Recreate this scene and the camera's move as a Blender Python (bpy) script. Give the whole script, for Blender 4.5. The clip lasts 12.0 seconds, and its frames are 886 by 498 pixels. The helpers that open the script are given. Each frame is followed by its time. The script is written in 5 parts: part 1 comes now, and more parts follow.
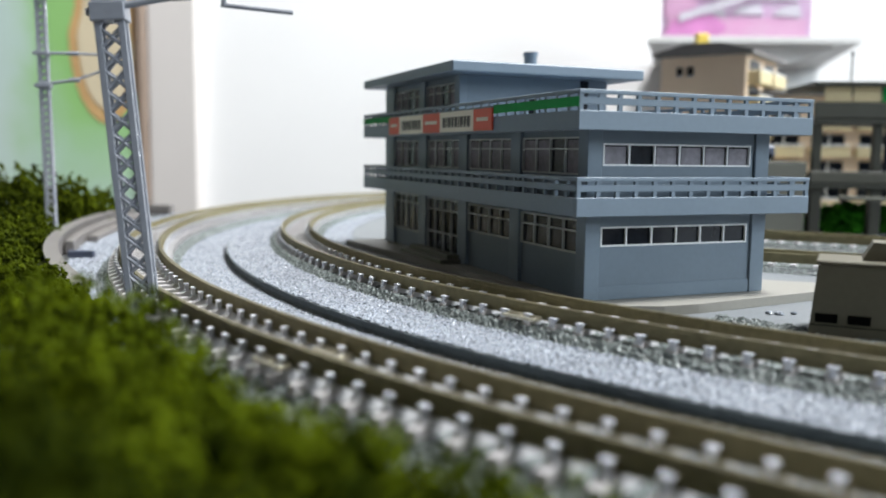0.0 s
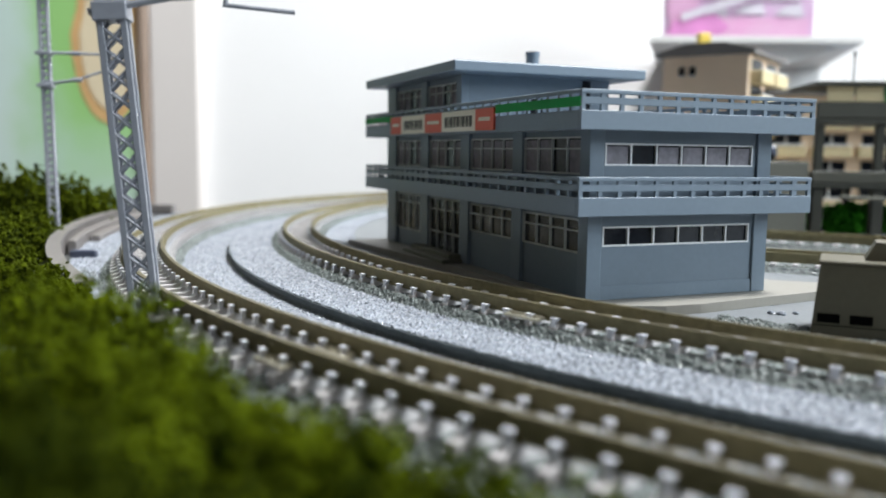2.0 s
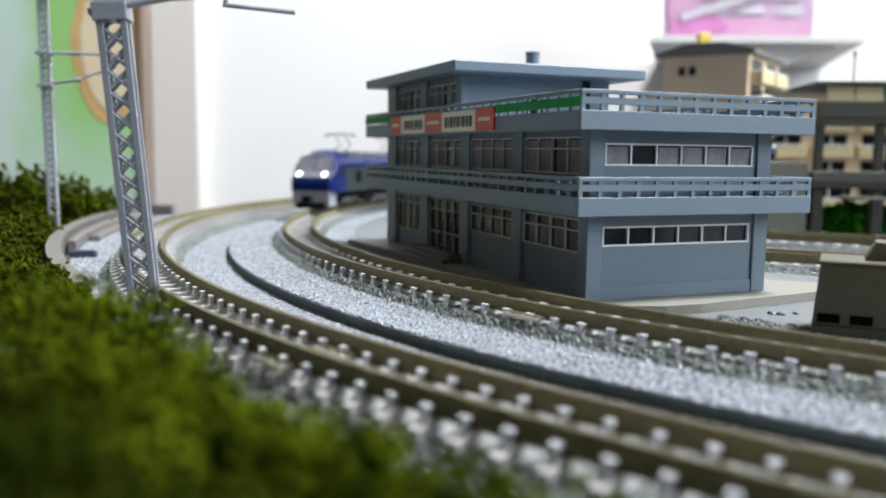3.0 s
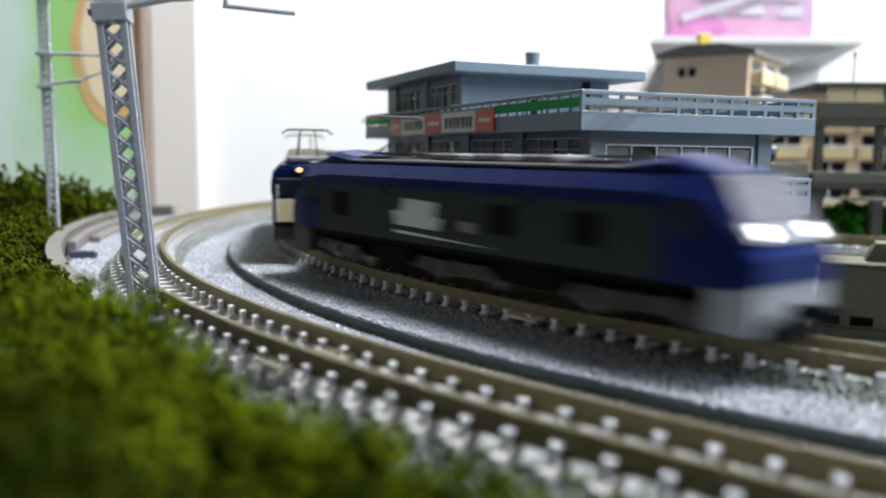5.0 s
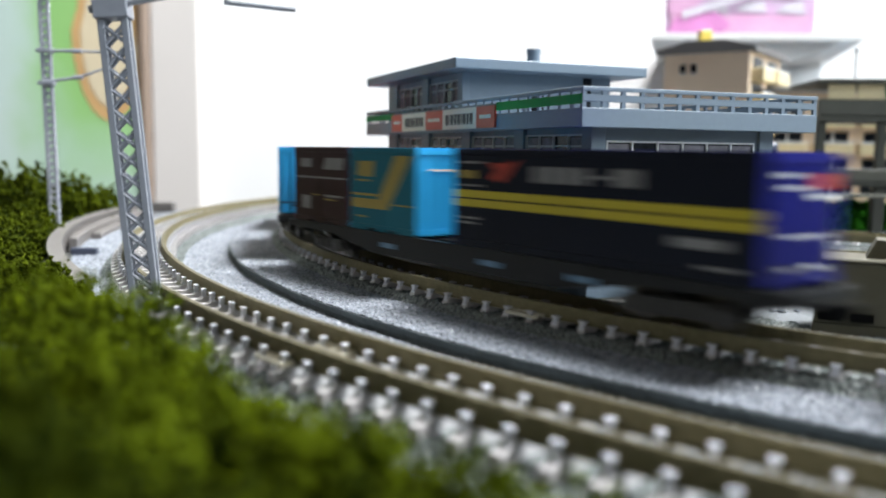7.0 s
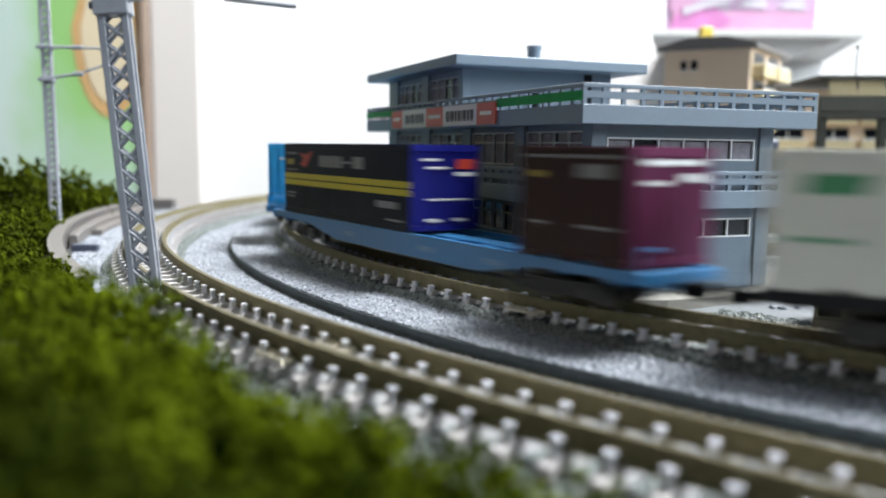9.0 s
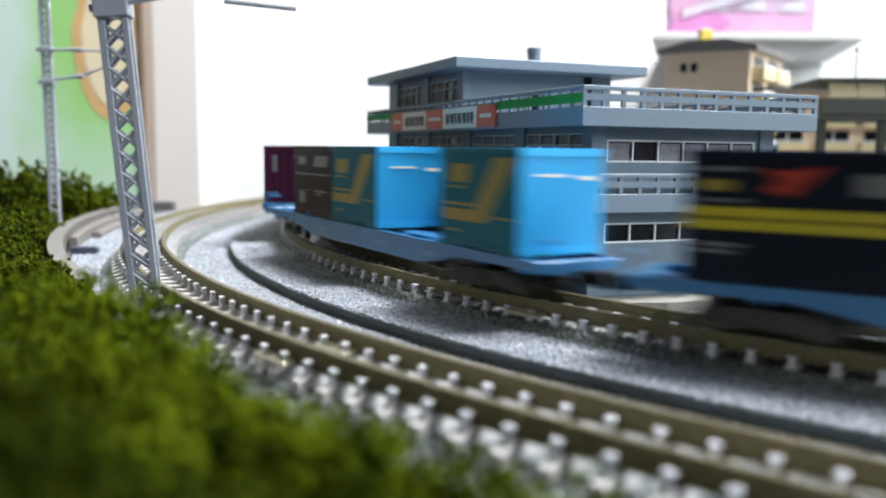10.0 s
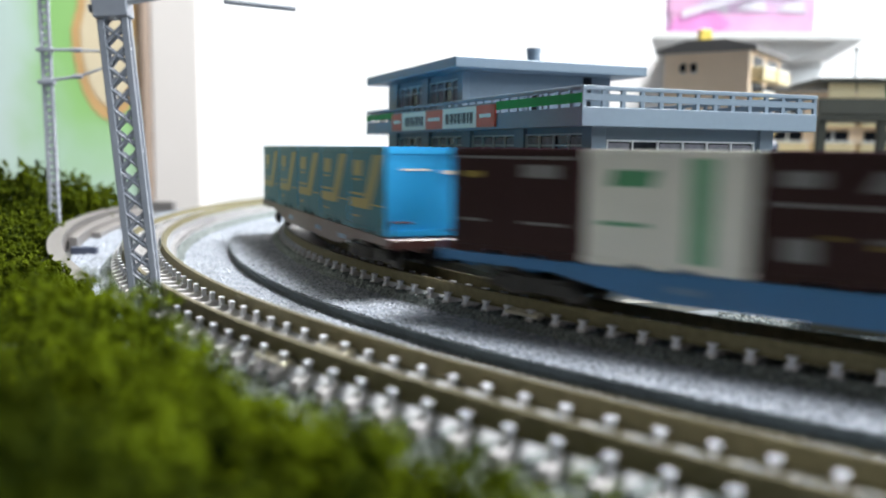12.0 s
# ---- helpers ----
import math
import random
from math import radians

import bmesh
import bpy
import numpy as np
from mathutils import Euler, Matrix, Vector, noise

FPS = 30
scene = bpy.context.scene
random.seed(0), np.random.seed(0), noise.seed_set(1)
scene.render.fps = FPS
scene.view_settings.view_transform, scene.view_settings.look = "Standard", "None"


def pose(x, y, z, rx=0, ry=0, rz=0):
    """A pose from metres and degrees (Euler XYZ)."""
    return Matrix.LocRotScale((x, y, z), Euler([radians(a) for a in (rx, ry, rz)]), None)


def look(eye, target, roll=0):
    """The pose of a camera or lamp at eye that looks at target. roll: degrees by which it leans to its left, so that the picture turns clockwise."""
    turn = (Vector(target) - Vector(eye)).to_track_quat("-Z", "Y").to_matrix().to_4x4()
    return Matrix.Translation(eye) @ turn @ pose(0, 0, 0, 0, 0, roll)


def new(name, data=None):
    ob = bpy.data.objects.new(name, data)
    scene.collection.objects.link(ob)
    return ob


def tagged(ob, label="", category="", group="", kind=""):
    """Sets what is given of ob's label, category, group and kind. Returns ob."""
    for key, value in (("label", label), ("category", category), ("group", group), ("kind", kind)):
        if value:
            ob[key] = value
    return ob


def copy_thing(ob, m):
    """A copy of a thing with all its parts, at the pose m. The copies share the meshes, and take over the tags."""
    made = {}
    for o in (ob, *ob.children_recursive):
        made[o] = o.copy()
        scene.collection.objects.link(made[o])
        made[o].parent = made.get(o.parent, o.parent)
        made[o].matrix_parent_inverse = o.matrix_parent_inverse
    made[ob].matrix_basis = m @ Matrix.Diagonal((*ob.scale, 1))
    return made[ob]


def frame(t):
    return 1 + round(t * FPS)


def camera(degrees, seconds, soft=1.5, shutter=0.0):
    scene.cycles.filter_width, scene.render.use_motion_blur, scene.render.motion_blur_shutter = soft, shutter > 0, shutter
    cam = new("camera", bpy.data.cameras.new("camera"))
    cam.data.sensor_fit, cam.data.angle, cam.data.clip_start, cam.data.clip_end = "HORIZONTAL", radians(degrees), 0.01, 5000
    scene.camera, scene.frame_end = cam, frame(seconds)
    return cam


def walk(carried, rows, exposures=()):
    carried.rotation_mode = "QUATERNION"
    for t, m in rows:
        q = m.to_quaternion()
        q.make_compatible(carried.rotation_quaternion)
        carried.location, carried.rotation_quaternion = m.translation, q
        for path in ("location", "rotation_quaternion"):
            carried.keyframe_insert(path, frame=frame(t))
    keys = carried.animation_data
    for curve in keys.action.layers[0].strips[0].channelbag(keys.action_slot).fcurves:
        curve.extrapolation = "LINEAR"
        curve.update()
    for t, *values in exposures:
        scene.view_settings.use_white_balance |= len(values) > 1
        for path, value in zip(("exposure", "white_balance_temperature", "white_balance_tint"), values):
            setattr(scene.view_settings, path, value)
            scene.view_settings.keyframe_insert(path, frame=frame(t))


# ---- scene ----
# A model railway in 1:150; lengths below are in millimetres and are turned into metres by part() and place().
MM = 0.001
EYE = (0.0, 0.0, 0.0316)
FOCAL = 1506.3
cam = camera(54.97, 12.0, soft=1.8, shutter=1.0)
cam.data.dof.use_dof = True
cam.data.dof.focus_distance = 0.172
cam.data.dof.aperture_fstop = 17.0


def gaze(dx, dy, roll=0.75):
    """The camera on its small tripod; dx, dy: the shake, in thousandths of the focal length."""
    pan, tilt = dx / 1000.0, radians(6.45) - dy / 1000.0
    aim = (math.sin(-pan) * 1.0, math.cos(pan), EYE[2] - math.tan(tilt))
    return look(EYE, aim, roll)


SHAKE = [(0, -2.2, 0.3), (0.5, -2.2, 0.6), (1, -0.4, 3.4), (1.5, 0, -0.6), (2, 0, 0), (2.5, 0, 1), (3, 0, 0), (3.9, 0, 0.6), (5, 0, 1), (5.5, 0.2, -2), (6, 0.2, -2.8),
         (6.5, 0.2, -2.8), (7, 1.0, -2.8), (8, 1.4, -5), (9, 1.5, -6.8), (9.5, 1.5, -6.8), (10, 1.5, -4), (10.5, 1.5, -2.8), (11, 1.5, -3.8), (11.5, 1.0, -3.6), (12, 1.0, -3.8)]
walk(cam, [(t, gaze(dx, dy)) for t, dx, dy in SHAKE], [(0, 0.0), (3.2, 0.0), (5.0, 0.15), (5.5, 0.27), (8.0, 0.3), (10.5, 0.36), (12, 0.42)])

# ---- light: one broad ceiling lamp beyond the layout, and the room it fills, unseen walls toned for bounce ----
world = bpy.data.worlds.new("room_air")
scene.world = world
world.use_nodes = True
world.node_tree.nodes["Background"].inputs[0].default_value = (0.75, 0.85, 1.0, 1)
world.node_tree.nodes["Background"].inputs[1].default_value = 0.01


def area(name, at, target, size, power, colour):
    data = bpy.data.lights.new(name, "AREA")
    data.shape, data.size, data.size_y, data.energy, data.color = "RECTANGLE", size[0], size[1], power, colour
    ob = new(name, data)
    ob.matrix_world = look(at, target)
    return ob


lamp = area("ceiling_lamp", (0.54, 0.25, 1.2), (-0.36, 0.46, 0.0), (0.38, 0.38), 16.6, (0.955, 0.985, 1.0))
lamp.data.spread = radians(106)
area("window_daylight", (1.44, -0.42, 0.7), (0.0, 0.1, 0.05), (0.8, 0.8), 25.0, (0.8, 0.92, 1.0))

# ---- materials ----


def nodes_of(name):
    m = bpy.data.materials.new(name)
    m.use_nodes = True
    return m, m.node_tree.nodes, m.node_tree.links


def mat(name, colour, rough=0.5, metal=0.0, grain=900.0, vary=0.12, bump=0.15, stain=70.0, spec=0.5, per_piece=0.0, coat=0.0, second=None, dist=0.0002):
    """A painted or moulded surface: grain and stains at two scales, fine relief, uneven gloss."""
    m, n, l = nodes_of(name)
    b = n["Principled BSDF"]
    co = n.new("ShaderNodeTexCoord")
    fine, broad = n.new("ShaderNodeTexNoise"), n.new("ShaderNodeTexNoise")
    fine.inputs["Scale"].default_value, fine.inputs["Detail"].default_value = grain, 5
    broad.inputs["Scale"].default_value, broad.inputs["Detail"].default_value = stain, 4
    for k in (fine, broad):
        l.new(co.outputs["Object"], k.inputs["Vector"])
    add = n.new("ShaderNodeMath")
    add.operation = "ADD"
    l.new(fine.outputs["Fac"], add.inputs[0])
    l.new(broad.outputs["Fac"], add.inputs[1])
    last = add
    if per_piece:
        info = n.new("ShaderNodeObjectInfo")
        mul = n.new("ShaderNodeMath")
        mul.operation = "MULTIPLY_ADD"
        l.new(info.outputs["Random"], mul.inputs[0])
        mul.inputs[1].default_value = per_piece
        l.new(add.outputs[0], mul.inputs[2])
        last = mul
    ramp = n.new("ShaderNodeMapRange")
    ramp.inputs["From Min"].default_value, ramp.inputs["From Max"].default_value = 0.6, 1.4 + per_piece
    l.new(last.outputs[0], ramp.inputs["Value"])
    mix = n.new("ShaderNodeMix")
    mix.data_type = "RGBA"
    lo = tuple(c * (1 - vary) for c in colour)
    hi = second or tuple(min(1, c * (1 + vary)) for c in colour)
    mix.inputs["A"].default_value, mix.inputs["B"].default_value = (*lo, 1), (*hi, 1)
    l.new(ramp.outputs["Result"], mix.inputs["Factor"])
    l.new(mix.outputs["Result"], b.inputs["Base Color"])
    gl = n.new("ShaderNodeMapRange")
    gl.inputs["To Min"].default_value, gl.inputs["To Max"].default_value = max(0.02, rough - 0.08), min(1, rough + 0.1)
    l.new(broad.outputs["Fac"], gl.inputs["Value"])
    l.new(gl.outputs["Result"], b.inputs["Roughness"])
    b.inputs["Metallic"].default_value = metal
    b.inputs["Specular IOR Level"].default_value = spec
    b.inputs["Coat Weight"].default_value = coat
    if bump:
        bu = n.new("ShaderNodeBump")
        bu.inputs["Strength"].default_value, bu.inputs["Distance"].default_value = bump, dist
        l.new(fine.outputs["Fac"], bu.inputs["Height"])
        l.new(bu.outputs["Normal"], b.inputs["Normal"])
    return m


def glow(name, colour, strength):
    m, n, l = nodes_of(name)
    b = n["Principled BSDF"]
    b.inputs["Base Color"].default_value = (*colour, 1)
    b.inputs["Emission Color"].default_value = (*colour, 1)
    b.inputs["Emission Strength"].default_value = strength
    return m


def glass(name, colour, rough=0.08):
    m, n, l = nodes_of(name)
    b = n["Principled BSDF"]
    b.inputs["Base Color"].default_value = (*colour, 1)
    b.inputs["Roughness"].default_value = rough
    b.inputs["Transmission Weight"].default_value = 0.9
    b.inputs["IOR"].default_value = 1.45
    return m


def gravel(name, dark, light, rough, grain):
    """Glued crushed stone: each grain its own grey, some facets glossy."""
    m, n, l = nodes_of(name)
    b = n["Principled BSDF"]
    co, vo, no = n.new("ShaderNodeTexCoord"), n.new("ShaderNodeTexVoronoi"), n.new("ShaderNodeTexNoise")
    vo.inputs["Scale"].default_value, no.inputs["Scale"].default_value = grain, 45
    for k in (vo, no):
        l.new(co.outputs["Object"], k.inputs["Vector"])
    sep = n.new("ShaderNodeSeparateColor")
    l.new(vo.outputs["Color"], sep.inputs[0])
    av = n.new("ShaderNodeMath")
    av.operation = "MULTIPLY_ADD"
    l.new(sep.outputs[0], av.inputs[0])
    av.inputs[1].default_value = 0.75
    sub = n.new("ShaderNodeMath")
    sub.operation = "MULTIPLY_ADD"
    l.new(no.outputs["Fac"], sub.inputs[0])
    sub.inputs[1].default_value, sub.inputs[2].default_value = 0.5, -0.12
    l.new(sub.outputs[0], av.inputs[2])
    mix = n.new("ShaderNodeMix")
    mix.data_type = "RGBA"
    mix.inputs["A"].default_value, mix.inputs["B"].default_value = (*dark, 1), (*light, 1)
    l.new(av.outputs[0], mix.inputs["Factor"])
    l.new(mix.outputs["Result"], b.inputs["Base Color"])
    rg = n.new("ShaderNodeMapRange")
    rg.inputs["To Min"].default_value, rg.inputs["To Max"].default_value = rough - 0.15, rough + 0.2
    l.new(sep.outputs[1], rg.inputs["Value"])
    l.new(rg.outputs["Result"], b.inputs["Roughness"])
    bu = n.new("ShaderNodeBump")
    bu.inputs["Strength"].default_value, bu.inputs["Distance"].default_value = 0.7, 0.0004
    l.new(vo.outputs["Distance"], bu.inputs["Height"])
    l.new(bu.outputs["Normal"], b.inputs["Normal"])
    return m


def foliage(name, dark, light):
    m, n, l = nodes_of(name)
    b = n["Principled BSDF"]
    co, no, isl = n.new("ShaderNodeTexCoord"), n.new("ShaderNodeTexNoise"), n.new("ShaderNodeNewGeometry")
    # Broad noise paints shaded hollows and bright lumps into the foliage colour.
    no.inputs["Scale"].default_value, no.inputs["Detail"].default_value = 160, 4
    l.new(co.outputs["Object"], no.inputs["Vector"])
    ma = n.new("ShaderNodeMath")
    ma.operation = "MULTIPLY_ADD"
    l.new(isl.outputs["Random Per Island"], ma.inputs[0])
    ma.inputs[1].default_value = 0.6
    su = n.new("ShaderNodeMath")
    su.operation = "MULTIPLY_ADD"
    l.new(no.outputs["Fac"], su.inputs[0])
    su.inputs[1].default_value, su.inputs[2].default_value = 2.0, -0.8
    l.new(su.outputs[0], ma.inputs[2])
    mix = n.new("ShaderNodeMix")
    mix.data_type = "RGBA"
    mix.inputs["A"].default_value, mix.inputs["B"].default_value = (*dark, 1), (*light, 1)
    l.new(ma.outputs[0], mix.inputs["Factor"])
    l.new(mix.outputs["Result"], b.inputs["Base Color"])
    b.inputs["Roughness"].default_value = 0.9
    b.inputs["Specular IOR Level"].default_value = 0.04
    return m


def poster_paper(name):
    """A printed sheet: pale teal running softly into green towards one side, paler below."""
    m, n, l = nodes_of(name)
    b = n["Principled BSDF"]
    b.inputs["Roughness"].default_value = 0.45
    co, no, sep = n.new("ShaderNodeTexCoord"), n.new("ShaderNodeTexNoise"), n.new("ShaderNodeSeparateXYZ")
    no.inputs["Scale"].default_value, no.inputs["Detail"].default_value = 14, 5
    l.new(co.outputs["Object"], no.inputs["Vector"])
    l.new(co.outputs["Object"], sep.inputs[0])

    def soft(axis, lo, hi):
        wob, ramp = n.new("ShaderNodeMath"), n.new("ShaderNodeMapRange")
        wob.operation, ramp.interpolation_type = "MULTIPLY_ADD", "SMOOTHSTEP"
        l.new(no.outputs["Fac"], wob.inputs[0])
        wob.inputs[1].default_value = 0.09
        l.new(sep.outputs[axis], wob.inputs[2])
        ramp.inputs["From Min"].default_value, ramp.inputs["From Max"].default_value = lo, hi
        l.new(wob.outputs[0], ramp.inputs["Value"])
        return ramp
    across, up = soft(0, -0.34, -0.285), soft(2, -0.01, 0.12)
    mul = n.new("ShaderNodeMath")
    mul.operation = "MULTIPLY"
    l.new(across.outputs[0], mul.inputs[0])
    l.new(up.outputs[0], mul.inputs[1])
    pale, mix = n.new("ShaderNodeMix"), n.new("ShaderNodeMix")
    for k in (pale, mix):
        k.data_type = "RGBA"
    pale.inputs["A"].default_value, pale.inputs["B"].default_value = (0.42, 0.58, 0.5, 1), (0.56, 0.62, 0.6, 1)
    l.new(no.outputs["Fac"], pale.inputs["Factor"])
    l.new(pale.outputs["Result"], mix.inputs["A"])
    mix.inputs["B"].default_value = (0.27, 0.5, 0.17, 1)
    l.new(mul.outputs[0], mix.inputs["Factor"])
    l.new(mix.outputs["Result"], b.inputs["Base Color"])
    return m


GREY_BLUE = mat("grey_blue_styrene", (0.17, 0.215, 0.265), 0.42, vary=0.06, bump=0.05, spec=0.3)
GREY_PANEL = mat("grey_blue_panel", (0.15, 0.19, 0.235), 0.45, vary=0.06, bump=0.05, spec=0.3)
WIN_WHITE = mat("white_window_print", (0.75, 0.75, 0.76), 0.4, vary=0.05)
# Greyer than WIN_WHITE; for the long wall's frames and the loco emblem.
WIN_GREY = mat("grey_window_print", (0.5, 0.52, 0.52), 0.5, vary=0.1)
PANE = mat("smoked_window_plastic", (0.01, 0.012, 0.017), 0.18, vary=0.4, bump=0.0, stain=250, spec=0.3)
CURTAIN = mat("grey_curtain_print", (0.2, 0.185, 0.215), 0.6, vary=0.35, stain=320)
GREEN = mat("green_sign_band", (0.004, 0.27, 0.055), 0.5, vary=0.06, spec=0.15)
SIGN_RED = mat("red_sign_vinyl", (0.62, 0.075, 0.04), 0.45, vary=0.08)
SIGN_CREAM = mat("cream_sign_vinyl", (0.75, 0.7, 0.6), 0.45, vary=0.05)
SIGN_INK = mat("black_sign_ink", (0.06, 0.055, 0.05), 0.5)
SLAB = mat("beige_styrene_slab", (0.25, 0.235, 0.205), 0.5, vary=0.07, bump=0.05)
STEP_MAT = mat("olive_step_styrene", (0.12, 0.115, 0.085), 0.5)
RAIL = mat("brown_rail_paint", (0.195, 0.17, 0.094), 0.6, vary=0.25, bump=0.08, stain=40, spec=0.15)
# Rail heads darker than the sides, offsetting the lamp's bright top highlight.
RAIL_TOP = mat("darkened_rail_head", (0.1, 0.086, 0.055), 0.5, vary=0.2, bump=0.05, spec=0.25)
SLEEPER = mat("pinkish_concrete_sleeper", (0.56, 0.53, 0.53), 0.32, vary=0.2, bump=0.12, per_piece=0.25)
CHAIR = mat("pale_rail_chair", (0.74, 0.75, 0.8), 0.26, vary=0.1, per_piece=0.2)
JOINER = mat("pale_brass_joiner", (0.55, 0.51, 0.4), 0.35, metal=0.5, vary=0.15)
BALLAST_LIGHT = gravel("glossy_pale_gravel", (0.15, 0.16, 0.185), (0.3, 0.325, 0.37), 0.3, 1700)
BALLAST_DARK = gravel("moulded_dark_ballast", (0.06, 0.07, 0.067), (0.19, 0.215, 0.208), 0.33, 1900)
FOAM = mat("black_foam_sheet", (0.07, 0.085, 0.088), 0.75, grain=1500, vary=0.4, bump=0.5)
GREY_SHEET = mat("grey_layout_paper", (0.155, 0.165, 0.175), 0.5, vary=0.15, bump=0.2, grain=1500)
BOARD = mat("layout_board", (0.07, 0.072, 0.075), 0.6, vary=0.15, bump=0.2)
RIM = mat("taupe_viaduct_wall", (0.15, 0.135, 0.128), 0.5, vary=0.1)
HUT = mat("taupe_relay_cabinet", (0.115, 0.102, 0.068), 0.5, vary=0.1, bump=0.08)
BLACK = mat("black_recess", (0.003, 0.003, 0.003), 0.8, spec=0.05)
MAST = mat("grey_mast_plastic", (0.26, 0.27, 0.305), 0.35, vary=0.1)
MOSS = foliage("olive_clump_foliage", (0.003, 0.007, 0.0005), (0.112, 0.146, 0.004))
# MOSS with the nearest bush's shade put into the colour.
MOSS_SHADED = foliage("shaded_clump_foliage", (0.004, 0.008, 0.0005), (0.035, 0.045, 0.001))
# Darker copy of MOSS for the bushes at the left and back.
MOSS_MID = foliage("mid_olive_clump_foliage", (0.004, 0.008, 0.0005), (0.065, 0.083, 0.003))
GRASS = foliage("bright_green_foliage", (0.015, 0.09, 0.006), (0.06, 0.3, 0.02))
NAVY = mat("navy_loco_paint", (0.006, 0.014, 0.08), 0.28, vary=0.1, bump=0.03, spec=0.1)
DARK_NAVY = mat("dark_navy_loco_paint", (0.0008, 0.0028, 0.0065), 0.3, vary=0.1, bump=0.03, spec=0.015)
LOCO_GREY = mat("loco_side_grey", (0.03, 0.036, 0.038), 0.3, vary=0.1, bump=0.03, spec=0.07)
LOCO_CREAM = mat("cream_loco_paint", (0.66, 0.55, 0.33), 0.35, vary=0.06)
ROOF_CREAM = mat("pale_cream_roof_paint", (0.66, 0.63, 0.52), 0.4, vary=0.06)
LOCO_WHITE = mat("white_loco_paint", (0.62, 0.63, 0.66), 0.35, vary=0.05)
ROOF_GREY = mat("loco_roof_grey", (0.14, 0.145, 0.15), 0.45, vary=0.12)
UNDER = mat("black_running_gear", (0.007, 0.007, 0.0075), 0.6, vary=0.3, spec=0.03)
BOGIE = mat("grey_bogie_plastic", (0.06, 0.057, 0.053), 0.45, vary=0.25, spec=0.16)
STEEL = mat("blackened_wheel_steel", (0.075, 0.07, 0.065), 0.38, metal=0.8, vary=0.15)
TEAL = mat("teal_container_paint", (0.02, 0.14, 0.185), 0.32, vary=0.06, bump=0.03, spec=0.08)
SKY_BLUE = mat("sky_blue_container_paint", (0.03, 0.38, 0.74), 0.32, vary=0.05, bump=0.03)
MUSTARD = mat("mustard_stripe", (0.34, 0.25, 0.045), 0.4)
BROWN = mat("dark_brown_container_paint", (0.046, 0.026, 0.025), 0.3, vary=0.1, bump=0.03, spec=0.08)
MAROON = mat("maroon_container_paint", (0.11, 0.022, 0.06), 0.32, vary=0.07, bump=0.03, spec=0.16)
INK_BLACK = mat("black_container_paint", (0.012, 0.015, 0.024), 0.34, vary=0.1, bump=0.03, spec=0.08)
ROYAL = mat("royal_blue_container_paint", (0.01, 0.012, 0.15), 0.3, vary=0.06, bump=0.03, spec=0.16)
YELLOW = mat("yellow_stripe", (0.52, 0.42, 0.02), 0.4)
RED = mat("red_container_paint", (0.5, 0.03, 0.012), 0.32, vary=0.06)
CREAM = mat("off_white_container_paint", (0.84, 0.83, 0.75), 0.35, vary=0.05)
MINT = mat("mint_green_stripe", (0.16, 0.42, 0.24), 0.4)
MARK = mat("white_marking", (0.6, 0.6, 0.6), 0.4)
DIM_MARK = mat("grey_marking", (0.22, 0.22, 0.22), 0.4)
STENCIL = mat("pale_blue_stencil", (0.12, 0.24, 0.38), 0.4)
# NAVY halved, so the shade on the cab side sits in its colour.
CAB_NAVY_SHADED = mat("shaded_navy_cab_paint", (0.003, 0.008, 0.042), 0.3, vary=0.1, bump=0.03, spec=0.06)
SKIRT_GREY = mat("grey_loco_skirt", (0.27, 0.28, 0.31), 0.4, vary=0.15)
RED_MARK = mat("red_marking", (0.42, 0.04, 0.02), 0.4)
GREEN_MARK = mat("green_marking", (0.1, 0.34, 0.17), 0.4)
WAGON_BLUE = mat("blue_wagon_paint", (0.035, 0.17, 0.37), 0.32, vary=0.08)
WAGON_GREY = mat("grey_wagon_paint", (0.024, 0.025, 0.026), 0.35, vary=0.12, spec=0.08)
WAGON_BROWN = mat("red_brown_wagon_paint", (0.075, 0.026, 0.02), 0.38, vary=0.12)
WALL = mat("white_wallpaper", (0.83, 0.81, 0.8), 0.85, grain=300, vary=0.02, bump=0.25, stain=12, dist=0.0006)
PILLAR = mat("beige_trim_paint", (0.62, 0.57, 0.54), 0.6, vary=0.04, stain=15)
WOOD = mat("varnished_trim_wood", (0.3, 0.22, 0.17), 0.5, vary=0.12, stain=30)
# Unseen room surfaces, their tones set to steer the bounced light.
WEST = mat("brown_unseen_wall", (0.1, 0.075, 0.055), 0.6, grain=60, vary=0.2, stain=4)
SOUTH = mat("grey_bounce_wall", (0.32, 0.32, 0.34), 0.9, grain=200, vary=0.2, stain=6)
CEIL = mat("pale_bounce_ceiling", (0.42, 0.4, 0.38), 0.7, grain=40, vary=0.2, stain=4)
ROOM = mat("room_paint", (0.5, 0.49, 0.47), 0.85, grain=60, vary=0.03, stain=4)
FLOOR = mat("brown_unseen_floor", (0.1, 0.07, 0.05), 0.5, grain=30, vary=0.2, stain=5)
POSTER = poster_paper("poster_print")
POSTER_TAN = mat("poster_tan", (0.62, 0.52, 0.36), 0.45, vary=0.1, stain=12)
POSTER_LINE = mat("poster_brown_line", (0.55, 0.34, 0.15), 0.45, vary=0.1)
PINK = mat("pink_print", (0.5, 0.33, 0.44), 0.5, vary=0.1, grain=70, stain=28, second=(0.46, 0.2, 0.36))
PALE_PRINT = mat("pale_print", (0.5, 0.42, 0.52), 0.5, vary=0.1, grain=90, stain=26, second=(0.4, 0.2, 0.36))
MAGENTA = mat("magenta_print", (0.42, 0.15, 0.34), 0.5, vary=0.25, grain=80, stain=30)
